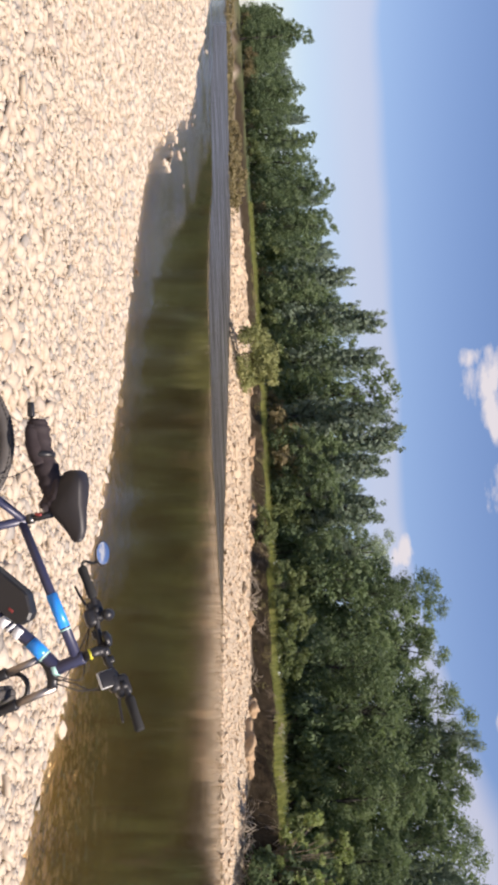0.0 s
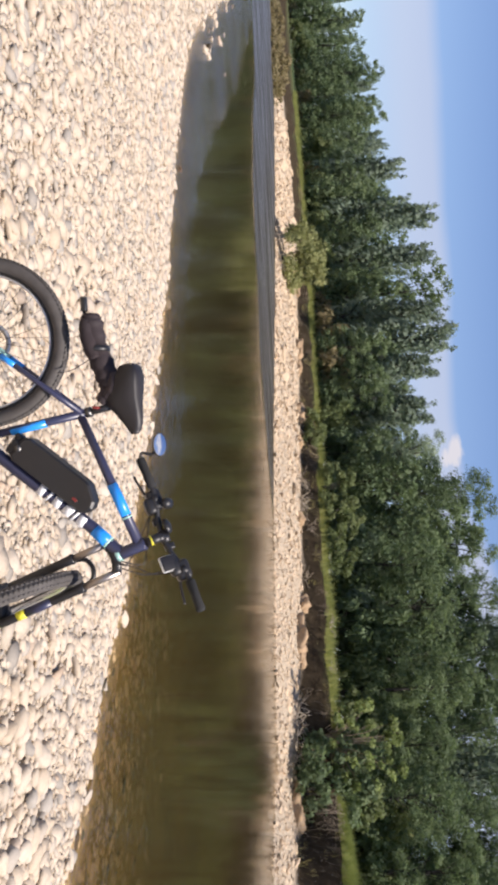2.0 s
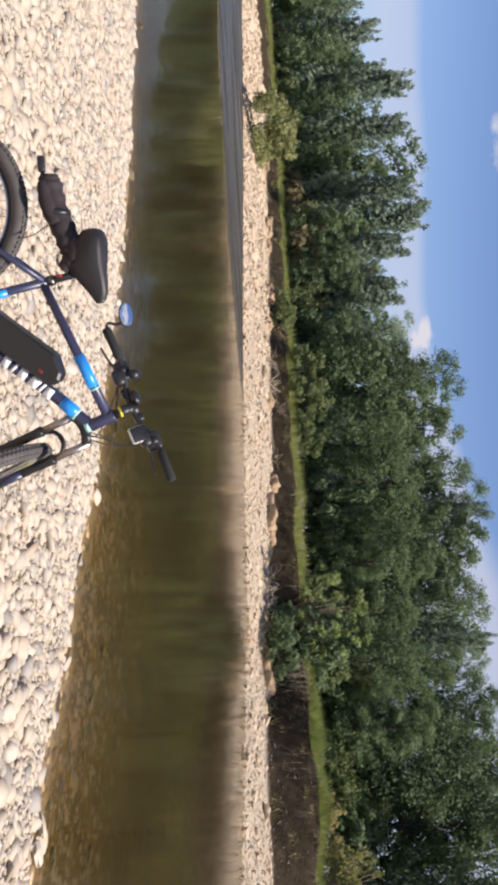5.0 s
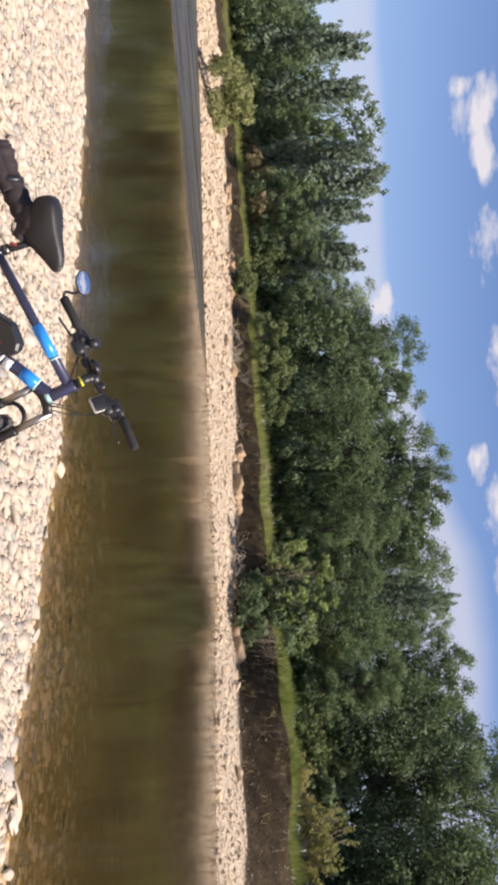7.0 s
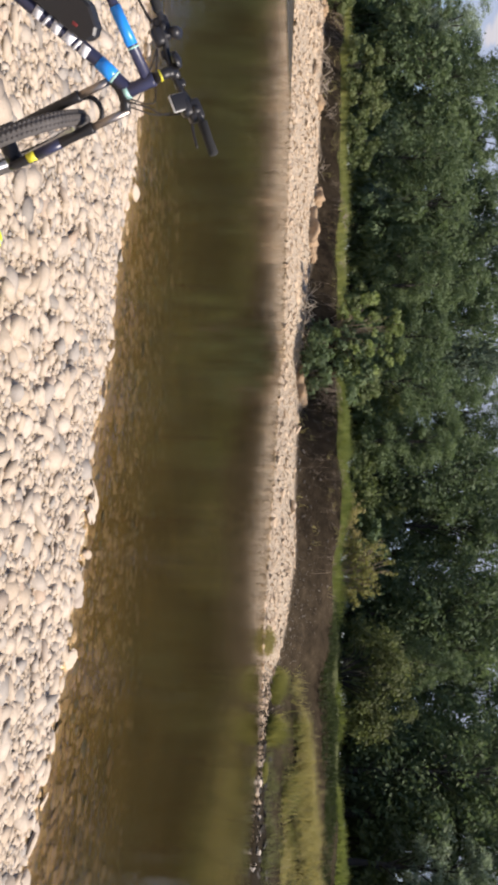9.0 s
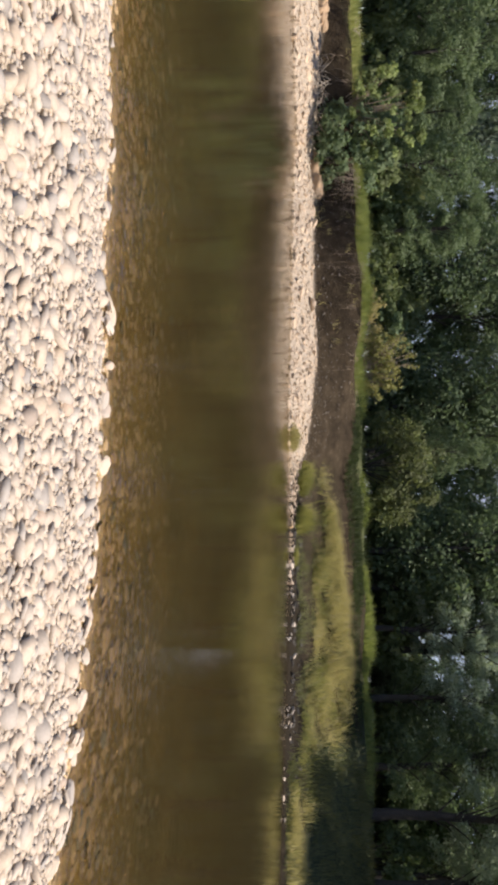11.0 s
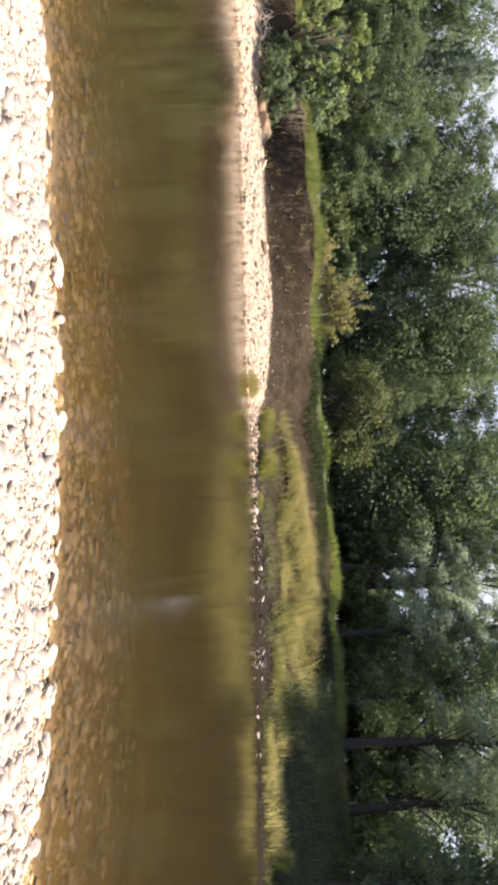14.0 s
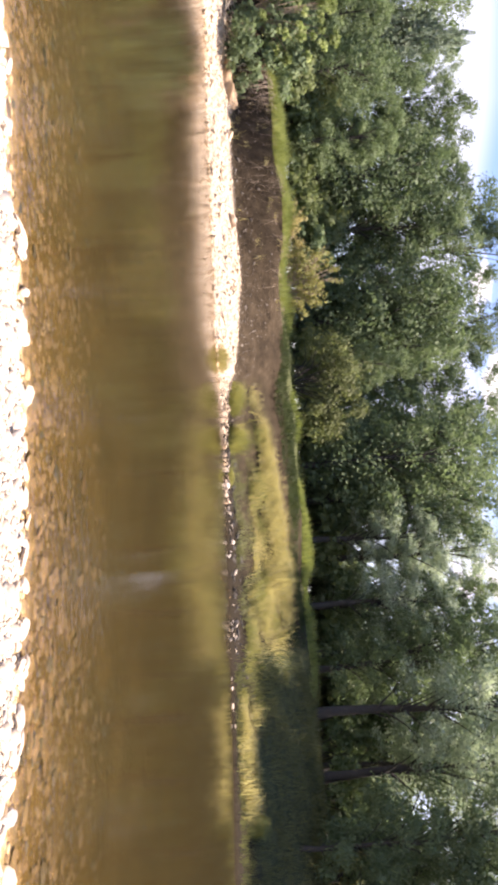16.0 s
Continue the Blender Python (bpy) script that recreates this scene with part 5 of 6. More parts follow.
# the same gravel all round the stand
ax, ay, ac = stone_spots(rs, 0.35, 6.6, -180, 180, lambda r: 0.135)
aaz = np.degrees(np.arctan2(ax, ay))
k = ((np.hypot(ax, ay) < 2.65) | (aaz < -33.2) | (aaz > 92.2)) & inside(NEAR_LAND, ax, ay)
scatter("gravel", ax[k], ay[k], (ac * 0.62 * np.exp(rs.normal(0, 0.3, len(ax))))[k], 1, 6, MAT_STONE, "dry pale cobbles of the wide gravel bar", rs, 0.25)
far_cell = lambda r: max(0.14, 0.0055 * r)
fx, fy, fc = stone_spots(rs, 22, 98, -19, 62, far_cell)
fd = line_distance(FAR, fx, fy)
faz = np.degrees(np.arctan2(fx, fy))
fw = bank_foot(faz, fx, fy)
k = (inside(FAR_LAND, fx, fy) & (fd < fw - 0.1)) | (fd < 0.15)
k &= rs.random(len(fx)) < np.clip(1.15 - 0.35 * fd / np.maximum(fw, 0.1), 0, 1)
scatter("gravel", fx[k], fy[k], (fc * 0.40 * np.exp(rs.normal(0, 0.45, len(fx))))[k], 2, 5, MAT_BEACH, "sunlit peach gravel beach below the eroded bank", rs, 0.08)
# dark earthy gravel on the foot of the slope
k = inside(FAR_LAND, fx, fy) & (fd > fw - 0.1) & (fd < fw + 2.6) & (faz > 33) & (faz < 56) & (rs.random(len(fx)) < np.clip(0.9 - (fd - fw) / np.interp(faz, [42, 48], [0.8, 2.6]), 0, 0.75))
scatter("gravel", fx[k], fy[k], (fc * 0.22 * np.exp(rs.normal(0, 0.4, len(fx))))[k], 2, 5, MAT_EARTHY, "dark earthy gravel at the foot of the slope", rs, 0.1)
# a stony waterline under the beach
q = np.arange(0, 1, 0.0004)
j0, j1 = _cum[3], _cum[22]
lx, ly = np.interp(j0 + q * (j1 - j0), _cum, _fx), np.interp(j0 + q * (j1 - j0), _cum, _fy)
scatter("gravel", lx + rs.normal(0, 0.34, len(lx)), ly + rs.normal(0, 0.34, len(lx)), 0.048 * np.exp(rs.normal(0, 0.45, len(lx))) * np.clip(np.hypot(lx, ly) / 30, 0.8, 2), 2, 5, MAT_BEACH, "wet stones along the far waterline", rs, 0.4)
# dark rocks on the mud of the low bank
px_, py_ = bank_points(rs, 200, 57, 76, 0.05, 1.5)
scatter("gravel", px_, py_, 0.06 * np.exp(rs.normal(0, 0.45, len(px_))), 2, 6, stone_material("dark wet rock", 0.07), "dark wet rocks on the mud of the low bank", rs, 0.2)
# small stones along the low bank's waterline
q = np.arange(0, 1, 0.0022)
lx, ly = np.interp(_cum[21] + q * (_cum[-3] - _cum[21]), _cum, _fx), np.interp(_cum[21] + q * (_cum[-3] - _cum[21]), _cum, _fy)
kk = rs.random(len(lx)) < np.interp(np.degrees(np.arctan2(lx, ly)), [51, 54, 64, 66, 69, 70.5, 72, 74], [0.5, 0.6, 0.4, 0.16, 0.14, 0.6, 0.15, 0.06])
scatter("gravel", lx[kk] + rs.normal(0, 0.2, kk.sum()), ly[kk] + rs.normal(0, 0.2, kk.sum()), 0.06 * np.exp(rs.normal(0, 0.35, kk.sum())), 2, 6, MAT_STONE, "pale stones at the waterline of the low bank", rs, 0.5)


# ---- the electric bicycle on the shore ----
MAT_NAVY = plain("navy frame paint", (0.034, 0.036, 0.075), 0.34, 0.0, 0.15, 40, 0.03)
MAT_BLUE = plain("bright blue paint", (0.016, 0.26, 0.76), 0.3, 0.0, 0.08, 40, 0.02)
MAT_WHITE = plain("white lettering", (0.80, 0.80, 0.80), 0.4, 0.0, 0.05, 40, 0.0)
MAT_BLACK = plain("black plastic", (0.016, 0.015, 0.016), 0.40, 0.0, 0.2, 60, 0.05)
MAT_RUBBER = plain("dusty tyre rubber", (0.085, 0.076, 0.070), 0.85, 0.0, 0.4, 25, 0.3)
MAT_GRIP = plain("black rubber grip", (0.013, 0.013, 0.013), 0.8, 0.0, 0.2, 90, 0.4)
MAT_ALLOY = plain("brushed alloy", (0.70, 0.70, 0.71), 0.5, 1.0, 0.08, 60, 0.03)
MAT_STEEL = plain("dark steel", (0.13, 0.125, 0.12), 0.42, 1.0, 0.1, 60, 0.03)
MAT_BRONZE = plain("bronze-grey anodised tube", (0.36, 0.31, 0.27), 0.38, 1.0, 0.1, 60, 0.02)
MAT_VINYL = plain("black saddle vinyl", (0.016, 0.013, 0.014), 0.55, 0.0, 0.25, 35, 0.12)
MAT_CLOTH = plain("brown-black bag cloth", (0.030, 0.020, 0.022), 0.8, 0.0, 0.35, 50, 0.4)
MAT_YELLOW = plain("yellow sticker", (0.72, 0.66, 0.04), 0.45, 0.0, 0.1, 40, 0.0)
MAT_RED = plain("red marking", (0.20, 0.025, 0.022), 0.4, 0.0, 0.1, 40, 0.0)
MAT_PALE = plain("pale grey plastic", (0.60, 0.60, 0.58), 0.4, 0.0, 0.1, 40, 0.0)
MAT_MINT = plain("pale green accent paint", (0.42, 0.70, 0.62), 0.35, 0.0, 0.05, 40, 0.0)
MAT_MIRROR = bpy.data.materials.new("mirror glass")
MAT_MIRROR.use_nodes = True
_b = MAT_MIRROR.node_tree.nodes["Principled BSDF"]
_b.inputs["Base Color"].default_value, _b.inputs["Metallic"].default_value, _b.inputs["Roughness"].default_value = (0.9, 0.92, 0.95, 1), 1.0, 0.03

WHEEL_R = 0.35
HEAD = radians(69)
AXIS = Vector((-math.cos(HEAD), 0, math.sin(HEAD)))


def head_x(z):
    return 1.14 - 0.045 / math.sin(HEAD) - (z - WHEEL_R) / math.tan(HEAD)


HT_TOP = Vector((head_x(0.968), 0, 0.968))
STEER = Matrix.Translation(HT_TOP) @ Matrix.Rotation(radians(80), 4, AXIS) @ Matrix.Translation(-HT_TOP)
FORE = Vector((math.sin(HEAD), 0, math.cos(HEAD)))

bike = tagged(new("bicycle"), "navy and blue electric mountain bicycle parked on the gravel", "bicycle")
bike.matrix_basis = Matrix.Translation((-0.057, 3.055, 0.295)) @ Matrix.Rotation(radians(-6.54), 4, "Z") @ Matrix.Rotation(radians(-0.9), 4, "X") @ Matrix.Scale(0.983, 4)


def part(name, geo, mat, parent, label="", m=None, smooth=True):
    """One mesh under a thing or a part; geo: vertices and faces of any size."""
    vs, fs = geo
    if m is not None:
        vs = [tuple(m @ Vector(v)) for v in vs]
    me = bpy.data.meshes.new(name)
    me.from_pydata([tuple(v) for v in vs], [], [tuple(f) for f in fs])
    me.polygons.foreach_set("use_smooth", np.full(len(me.polygons), smooth))
    me.materials.append(mat)
    ob = new(name, me)
    ob.parent = parent
    if label:
        ob["label"] = label
    return ob


def rod(points, radii, sides=12):
    """A tube with closed ends; radii one number or one for each point."""
    if isinstance(radii, (int, float)):
        radii = [radii] * len(points)
    v, f = tube_mesh(points, radii, sides)
    n = len(v)
    return v, f + [tuple(range(sides - 1, -1, -1)), tuple(range(n - sides, n))]


def bend(points, steps=6):
    """A smooth curve through the points."""
    P = [Vector(p) for p in points]
    res = []
    for i in range(len(P) - 1):
        a, b, c, d = P[max(i - 1, 0)], P[i], P[i + 1], P[min(i + 2, len(P) - 1)]
        for k in range(steps):
            t = k / steps
            res.append(0.5 * ((2 * b) + (c - a) * t + (2 * a - 5 * b + 4 * c - d) * t * t + (3 * b - a - 3 * c + d) * t ** 3))
    return res + [P[-1]]


def merge(*geos):
    return join_tubes(geos)


def ring(centre, major, minor_r, minor_w, n=56, k=10):
    """A ring about the bicycle's cross axis."""
    vs, fs = [], []
    for i in range(n):
        a = 2 * math.pi * i / n
        for j in range(k):
            b = 2 * math.pi * j / k
            r = major + minor_r * math.cos(b)
            vs.append((centre[0] + r * math.cos(a), centre[1] + minor_w * math.sin(b), centre[2] + r * math.sin(a)))
    for i in range(n):
        for j in range(k):
            fs.append((i * k + j, i * k + (j + 1) % k, ((i + 1) % n) * k + (j + 1) % k, ((i + 1) % n) * k + j))
    return vs, fs


def block(centre, size, rot=None, bevel=0.004):
    """A box with rounded edges."""
    bm = bmesh.new()
    bmesh.ops.create_cube(bm, size=1.0)
    bmesh.ops.scale(bm, vec=size, verts=bm.verts)
    bmesh.ops.bevel(bm, geom=bm.edges[:], offset=min(bevel, min(size) * 0.45), segments=2, affect="EDGES", profile=0.5)
    m = Matrix.Translation(centre) @ (rot if rot is not None else Matrix())
    bm.transform(m)
    bm.verts.index_update()
    res = [tuple(v.co) for v in bm.verts], [tuple(v.index for v in f.verts) for f in bm.faces]
    bm.free()
    return res


def disc(centre, normal, rx, ry, thick, n=24, up=(0, 0, 1)):
    """A flat oval plate."""
    nz = Vector(normal).normalized()
    ux = Vector(up).cross(nz).normalized()
    uy = nz.cross(ux)
    c = Vector(centre)
    vs = [c + ux * rx * s * math.cos(2 * math.pi * i / n) + uy * ry * s * math.sin(2 * math.pi * i / n) + nz * h for s, h in ((0.86, -thick), (1, -thick * 0.5), (1, thick * 0.3), (0.94, thick * 0.5)) for i in range(n)]
    fs = [(r * n + i, r * n + (i + 1) % n, (r + 1) * n + (i + 1) % n, (r + 1) * n + i) for r in range(3) for i in range(n)]
    return [tuple(v) for v in vs], fs + [tuple(range(n - 1, -1, -1)), tuple(range(3 * n, 4 * n))]


def wheel(name, hub, m, rotor_side):
    """Tyre with knobs, rim, hub, brake disc and spokes."""
    w = new(name)
    w.parent = bike
    v, f = ring((0, 0, 0), WHEEL_R - 0.031, 0.031, 0.031, 72, 14)
    knobs = [(v, f)]
    for i in range(110):
        a = 2 * math.pi * i / 110
        for o, tilt in ((-0.018, 0.45), (0.0, 0.0), (0.018, -0.45)):
            rr = WHEEL_R - 0.031 + 0.031 * math.sqrt(1 - (o / 0.031) ** 2) + 0.0002
            a2 = a + (0.04 if o == 0 else 0)
            c, q = math.cos(a2), math.sin(a2)
            kv = [((rr + i_ * 0.0014) * c - k_ * 0.0068 * q, o + j_ * 0.0062, (rr + i_ * 0.0014) * q + k_ * 0.0068 * c) for i_ in (-1, 1) for j_ in (-1, 1) for k_ in (-1, 1)]
            knobs.append((kv, [(0, 1, 3, 2), (4, 6, 7, 5), (0, 4, 5, 1), (2, 3, 7, 6), (0, 2, 6, 4), (1, 5, 7, 3)]))
    t = Matrix.Translation(hub)
    mm = m @ t
    part("tyre", merge(*knobs), MAT_RUBBER, w, "dusty knobbly black tyre", mm)
    part("rim", ring((0, 0, 0), WHEEL_R - 0.066, 0.008, 0.013, 64, 8), MAT_BLACK, w, "black alloy rim", mm)
    part("brake_track", ring((0, 0, 0), WHEEL_R - 0.075, 0.0055, 0.0150, 64, 8), MAT_ALLOY, w, "bright alloy inner edge of the rim", mm)
    part("hub", rod([(0, -0.06, 0), (0, -0.045, 0), (0, -0.044, 0), (0, 0.044, 0), (0, 0.045, 0), (0, 0.06, 0)], [0.012, 0.012, 0.034, 0.034, 0.012, 0.012], 16), MAT_BLACK, w, "", mm)
    part("brake_disc", ring((0, rotor_side * 0.055, 0), 0.078, 0.010, 0.001, 40, 4), MAT_ALLOY, w, "bright steel brake disc", mm)
    me = None
    for i in range(28):
        a = 2 * math.pi * i / 28
        s = -1 if i % 2 else 1
        a0 = a + (0.35 if (i // 2) % 2 else -0.35)
        g = rod([(0.03 * math.cos(a0), s * 0.035, 0.03 * math.sin(a0)), ((WHEEL_R - 0.068) * math.cos(a), 0, (WHEEL_R - 0.068) * math.sin(a))], 0.0011, 5)
        part("spoke", g, MAT_STEEL, w, "", mm)
    return w


wheel("rear_wheel", (0, 0, WHEEL_R), Matrix(), 1)
wheel("front_wheel", (1.14, 0, WHEEL_R), STEER, 1)

BB = Vector((0.398, 0, 0.30))
SEAT_TOP = Vector((0.312, 0, 0.765))
TT_END = Vector((head_x(0.943), 0, 0.943))
DT_TOP = Vector((head_x(0.868), 0, 0.864))
DT_PATH = bend([DT_TOP, (0.845, 0, 0.814), (0.775, 0, 0.745), (0.60, 0, 0.535), BB])
frame_part = part("frame", merge(
    rod([BB + Vector((0, 0, -0.02)), SEAT_TOP], 0.0175),
    rod([SEAT_TOP + Vector((0.01, 0, -0.035)), (SEAT_TOP + Vector((0.01, 0, -0.035))).lerp(TT_END, 0.5), TT_END], [0.017, 0.019, 0.022]),
    rod(DT_PATH, 0.026),
    rod([HT_TOP - AXIS * 0.135, HT_TOP - AXIS * 0.13, HT_TOP - AXIS * 0.07, HT_TOP - AXIS * 0.005, HT_TOP], [0.026, 0.028, 0.024, 0.027, 0.024], 16),
    rod([BB + Vector((0, -0.045, 0)), BB + Vector((0, 0.045, 0))], 0.024, 16),
    *[rod([BB + Vector((0, s * 0.03, 0)), (0.25, s * 0.055, 0.315), (0, s * 0.066, WHEEL_R)], [0.014, 0.011, 0.010]) for s in (-1, 1)],
    *[rod([SEAT_TOP + Vector((0.0, s * 0.012, -0.03)), (0.20, s * 0.044, 0.598), (0, s * 0.066, WHEEL_R)], [0.013, 0.0115, 0.0105]) for s in (-1, 1)],
), MAT_NAVY, bike, "navy hydroformed alloy frame")


def band(name, a, b, r, mat, parent, label=""):
    return part(name, rod([a, Vector(a).lerp(Vector(b), 0.5), b], r, 14), mat, parent, label)


tt0, tt1 = SEAT_TOP + Vector((0.01, 0, -0.035)), TT_END
band("paint_band", tt0.lerp(tt1, 0.53), tt0.lerp(tt1, 0.77), 0.0222, MAT_BLUE, frame_part, "bright blue band on the top tube")
band("paint_band", tt0.lerp(tt1, 0.78), tt0.lerp(tt1, 0.79), 0.0224, MAT_MINT, frame_part, "pale green edge")
band("paint_band", Vector((0.790, 0, 0.761)), Vector((0.846, 0, 0.815)), 0.0275, MAT_BLUE, frame_part, "bright blue band on the down tube")
band("paint_band", Vector((0.842, 0, 0.811)), Vector((0.849, 0, 0.818)), 0.0278, MAT_MINT, frame_part, "pale green edge")
band("paint_band", HT_TOP - AXIS * 0.128, HT_TOP - AXIS * 0.110, 0.0288, MAT_MINT, frame_part, "pale green ring at the foot of the head tube")
band("paint_band", BB.lerp(SEAT_TOP, 0.30), BB.lerp(SEAT_TOP, 0.62), 0.0182, MAT_BLUE, frame_part, "bright blue band on the seat tube")
for s in (-1, 1):
    sa, sb = Vector((0.20, s * 0.044, 0.598)), Vector((0, s * 0.066, WHEEL_R))
    band("paint_band", sa.lerp(sb, 0.45), sa.lerp(sb, 0.66), 0.0118, MAT_BLUE, frame_part, "blue band on the seat stay")
    band("paint_band", sa.lerp(sb, 0.68), sa.lerp(sb, 0.93), 0.0119, MAT_MINT, frame_part, "pale green band on the seat stay")

# plain white bars stand for the name on the down tube
d0, d1 = Vector((0.600, 0, 0.537)), Vector((0.775, 0, 0.743))
dd = (d1 - d0).normalized()
du = Vector((-dd.z, 0, dd.x))
for i, (p, wdt, lean_) in enumerate([(0.05, 0.030, 0), (0.21, 0.012, 0.01), (0.34, 0.034, 0), (0.52, 0.040, 0.008), (0.70, 0.012, 0.01), (0.80, 0.034, 0)]):
    c0 = d0.lerp(d1, p) + Vector((0, -0.0262, 0))
    q = [c0 - du * 0.021, c0 + dd * wdt - du * 0.021, c0 + dd * (wdt + lean_) + du * 0.021, c0 + dd * lean_ + du * 0.021]
    part("lettering_bar", ([tuple(k) for k in q] + [tuple(k + Vector((0, 0.006, 0))) for k in q], [(0, 1, 2, 3), (7, 6, 5, 4), (0, 4, 5, 1), (1, 5, 6, 2), (2, 6, 7, 3), (3, 7, 4, 0)]), MAT_WHITE, frame_part, "white bar of the name on the tube")

# battery on the down tube
bc = BB.lerp(d1, 0.60) + du * 0.080
rot_b = Matrix.Rotation(-math.atan2(dd.z, dd.x), 4, "Y")


def battery_case():
    """A long pack with one sloped shoulder and a bevelled rim."""
    outline = [(-0.196, -0.040), (-0.180, -0.056), (0.165, -0.056), (0.196, -0.040), (0.205, -0.012), (0.196, 0.016), (0.138, 0.060), (0.120, 0.064), (-0.165, 0.064), (-0.190, 0.052), (-0.198, 0.030)]
    n = len(outline)
    vs, fs = [], []
    for y_, k_ in ((-0.046, 0.90), (-0.036, 1.0), (0.036, 1.0), (0.046, 0.90)):
        for a_, b_ in outline:
            p = bc + dd * (a_ * (1 - (1 - k_) * 0.5)) + du * (b_ * k_)
            vs.append((p.x, y_, p.z))
    for r_ in range(3):
        fs += [(r_ * n + i, r_ * n + (i + 1) % n, (r_ + 1) * n + (i + 1) % n, (r_ + 1) * n + i) for i in range(n)]
    return vs, fs + [tuple(range(n - 1, -1, -1)), tuple(range(3 * n, 4 * n))]


battery = part("battery", battery_case(), MAT_BLACK, bike, "black battery pack on the down tube", None, False)
part("charge_light", block(bc + dd * 0.125 - du * 0.022 + Vector((0, -0.0465, 0)), (0.022, 0.005, 0.011), rot_b, 0.001), MAT_RED, battery, "small red marking")
part("key_lock", rod([bc - dd * 0.185 + Vector((0, -0.03, 0)), bc - dd * 0.185 + Vector((0, -0.052, 0))], [0.018, 0.015], 16), MAT_STEEL, battery, "round steel key lock")
part("connector", merge(block(bc - dd * 0.205 - du * 0.010, (0.05, 0.07, 0.07), rot_b, 0.012), block(bc - dd * 0.215 + du * 0.03, (0.035, 0.05, 0.035), rot_b, 0.008)), MAT_BLACK, battery, "black plug and holder below the battery")
part("mount_rail", block(BB.lerp(d1, 0.60) + du * 0.028, (0.33, 0.035, 0.014), rot_b, 0.003), MAT_BLACK, battery)

# fork, turned with the handlebar
fork = new("fork")
fork.parent = bike
crown_c = HT_TOP - AXIS * 0.155
part("crown", merge(rod([crown_c + Vector((0, -0.062, 0)), crown_c + Vector((0, -0.03, 0)) + AXIS * 0.012, crown_c + AXIS * 0.02, crown_c + Vector((0, 0.03, 0)) + AXIS * 0.012, crown_c + Vector((0, 0.062, 0))], [0.021, 0.02, 0.024, 0.02, 0.021], 12)), MAT_BLACK, fork, "black fork crown", STEER)
foot = Vector((1.14, 0, WHEEL_R))
for s in (-1, 1):
    o = Vector((0, s * 0.062, 0))
    top_, low_ = crown_c + o + AXIS * 0.015, foot + o - FORE * 0.035
    leg_dir = (low_ - top_).normalized()
    part("stanchion", rod([top_, top_.lerp(low_, 0.36)], 0.0150, 14), MAT_BRONZE, fork, "bronze-grey fork stanchion", STEER)
    part("lower_leg", rod([top_.lerp(low_, 0.30), top_.lerp(low_, 0.31), top_.lerp(low_, 0.38), top_.lerp(low_, 0.9), low_, low_ + leg_dir * 0.02], [0.021, 0.023, 0.0195, 0.0185, 0.018, 0.012], 14), MAT_BLACK, fork, "matt black fork leg", STEER)
    if s == -1:
        part("sticker", rod([top_.lerp(low_, 0.80), top_.lerp(low_, 0.87)], 0.0195, 14), MAT_YELLOW, fork, "yellow sticker on the fork leg", STEER)
        part("leg_band", rod([top_.lerp(low_, 0.58), top_.lerp(low_, 0.78)], 0.0192, 14), MAT_NAVY, fork, "blue-black decal on the fork leg", STEER)
k0 = crown_c.lerp(foot, 0.33)
arch = bend([k0 + Vector((0, -0.06, 0)) + FORE * 0.012, k0 + Vector((0, -0.045, 0)) + AXIS * 0.055 + FORE * 0.022, k0 + AXIS * 0.075 + FORE * 0.026, k0 + Vector((0, 0.045, 0)) + AXIS * 0.055 + FORE * 0.022, k0 + Vector((0, 0.06, 0)) + FORE * 0.012])
part("brake_arch", rod(arch, 0.010, 8), MAT_BLACK, fork, "", STEER)
part("brake_caliper", block(foot + Vector((-0.07, 0.07, 0.03)), (0.035, 0.03, 0.06), None, 0.006), MAT_BLACK, fork, "", STEER)

# stem, handlebar and what sits on it
bar_c = HT_TOP + AXIS * 0.070 + FORE * 0.05
handlebar = part("handlebar", rod(bend([bar_c + Vector((0, 0.335, 0)) - FORE * 0.03 + AXIS * 0.034, bar_c + Vector((0, 0.17, 0)) - FORE * 0.008 + AXIS * 0.028, bar_c + Vector((0, 0.06, 0)) - AXIS * 0.002, bar_c + Vector((0, -0.06, 0)) - AXIS * 0.002, bar_c + Vector((0, -0.17, 0)) - FORE * 0.008 + AXIS * 0.028, bar_c + Vector((0, -0.335, 0)) - FORE * 0.03 + AXIS * 0.034]),
                 0.012, 12), MAT_BLACK, bike, "black riser handlebar", STEER)
part("stem", merge(rod([HT_TOP + AXIS * 0.002, HT_TOP + AXIS * 0.065], [0.021, 0.018], 14), rod([HT_TOP + AXIS * 0.050, bar_c], [0.019, 0.021], 12), rod([bar_c + Vector((0, 0.026, 0)), bar_c + Vector((0, -0.026, 0))], 0.02, 12)), MAT_BLACK, handlebar, "black stem", STEER)
part("spacer", ring((0, 0, 0), 0.018, 0.004, 0.006, 20, 6), MAT_YELLOW, handlebar, "yellow-green spacer ring", STEER @ Matrix.Translation(HT_TOP + AXIS * 0.025) @ Matrix.Rotation(math.pi / 2, 4, "X") @ Matrix.Identity(4))
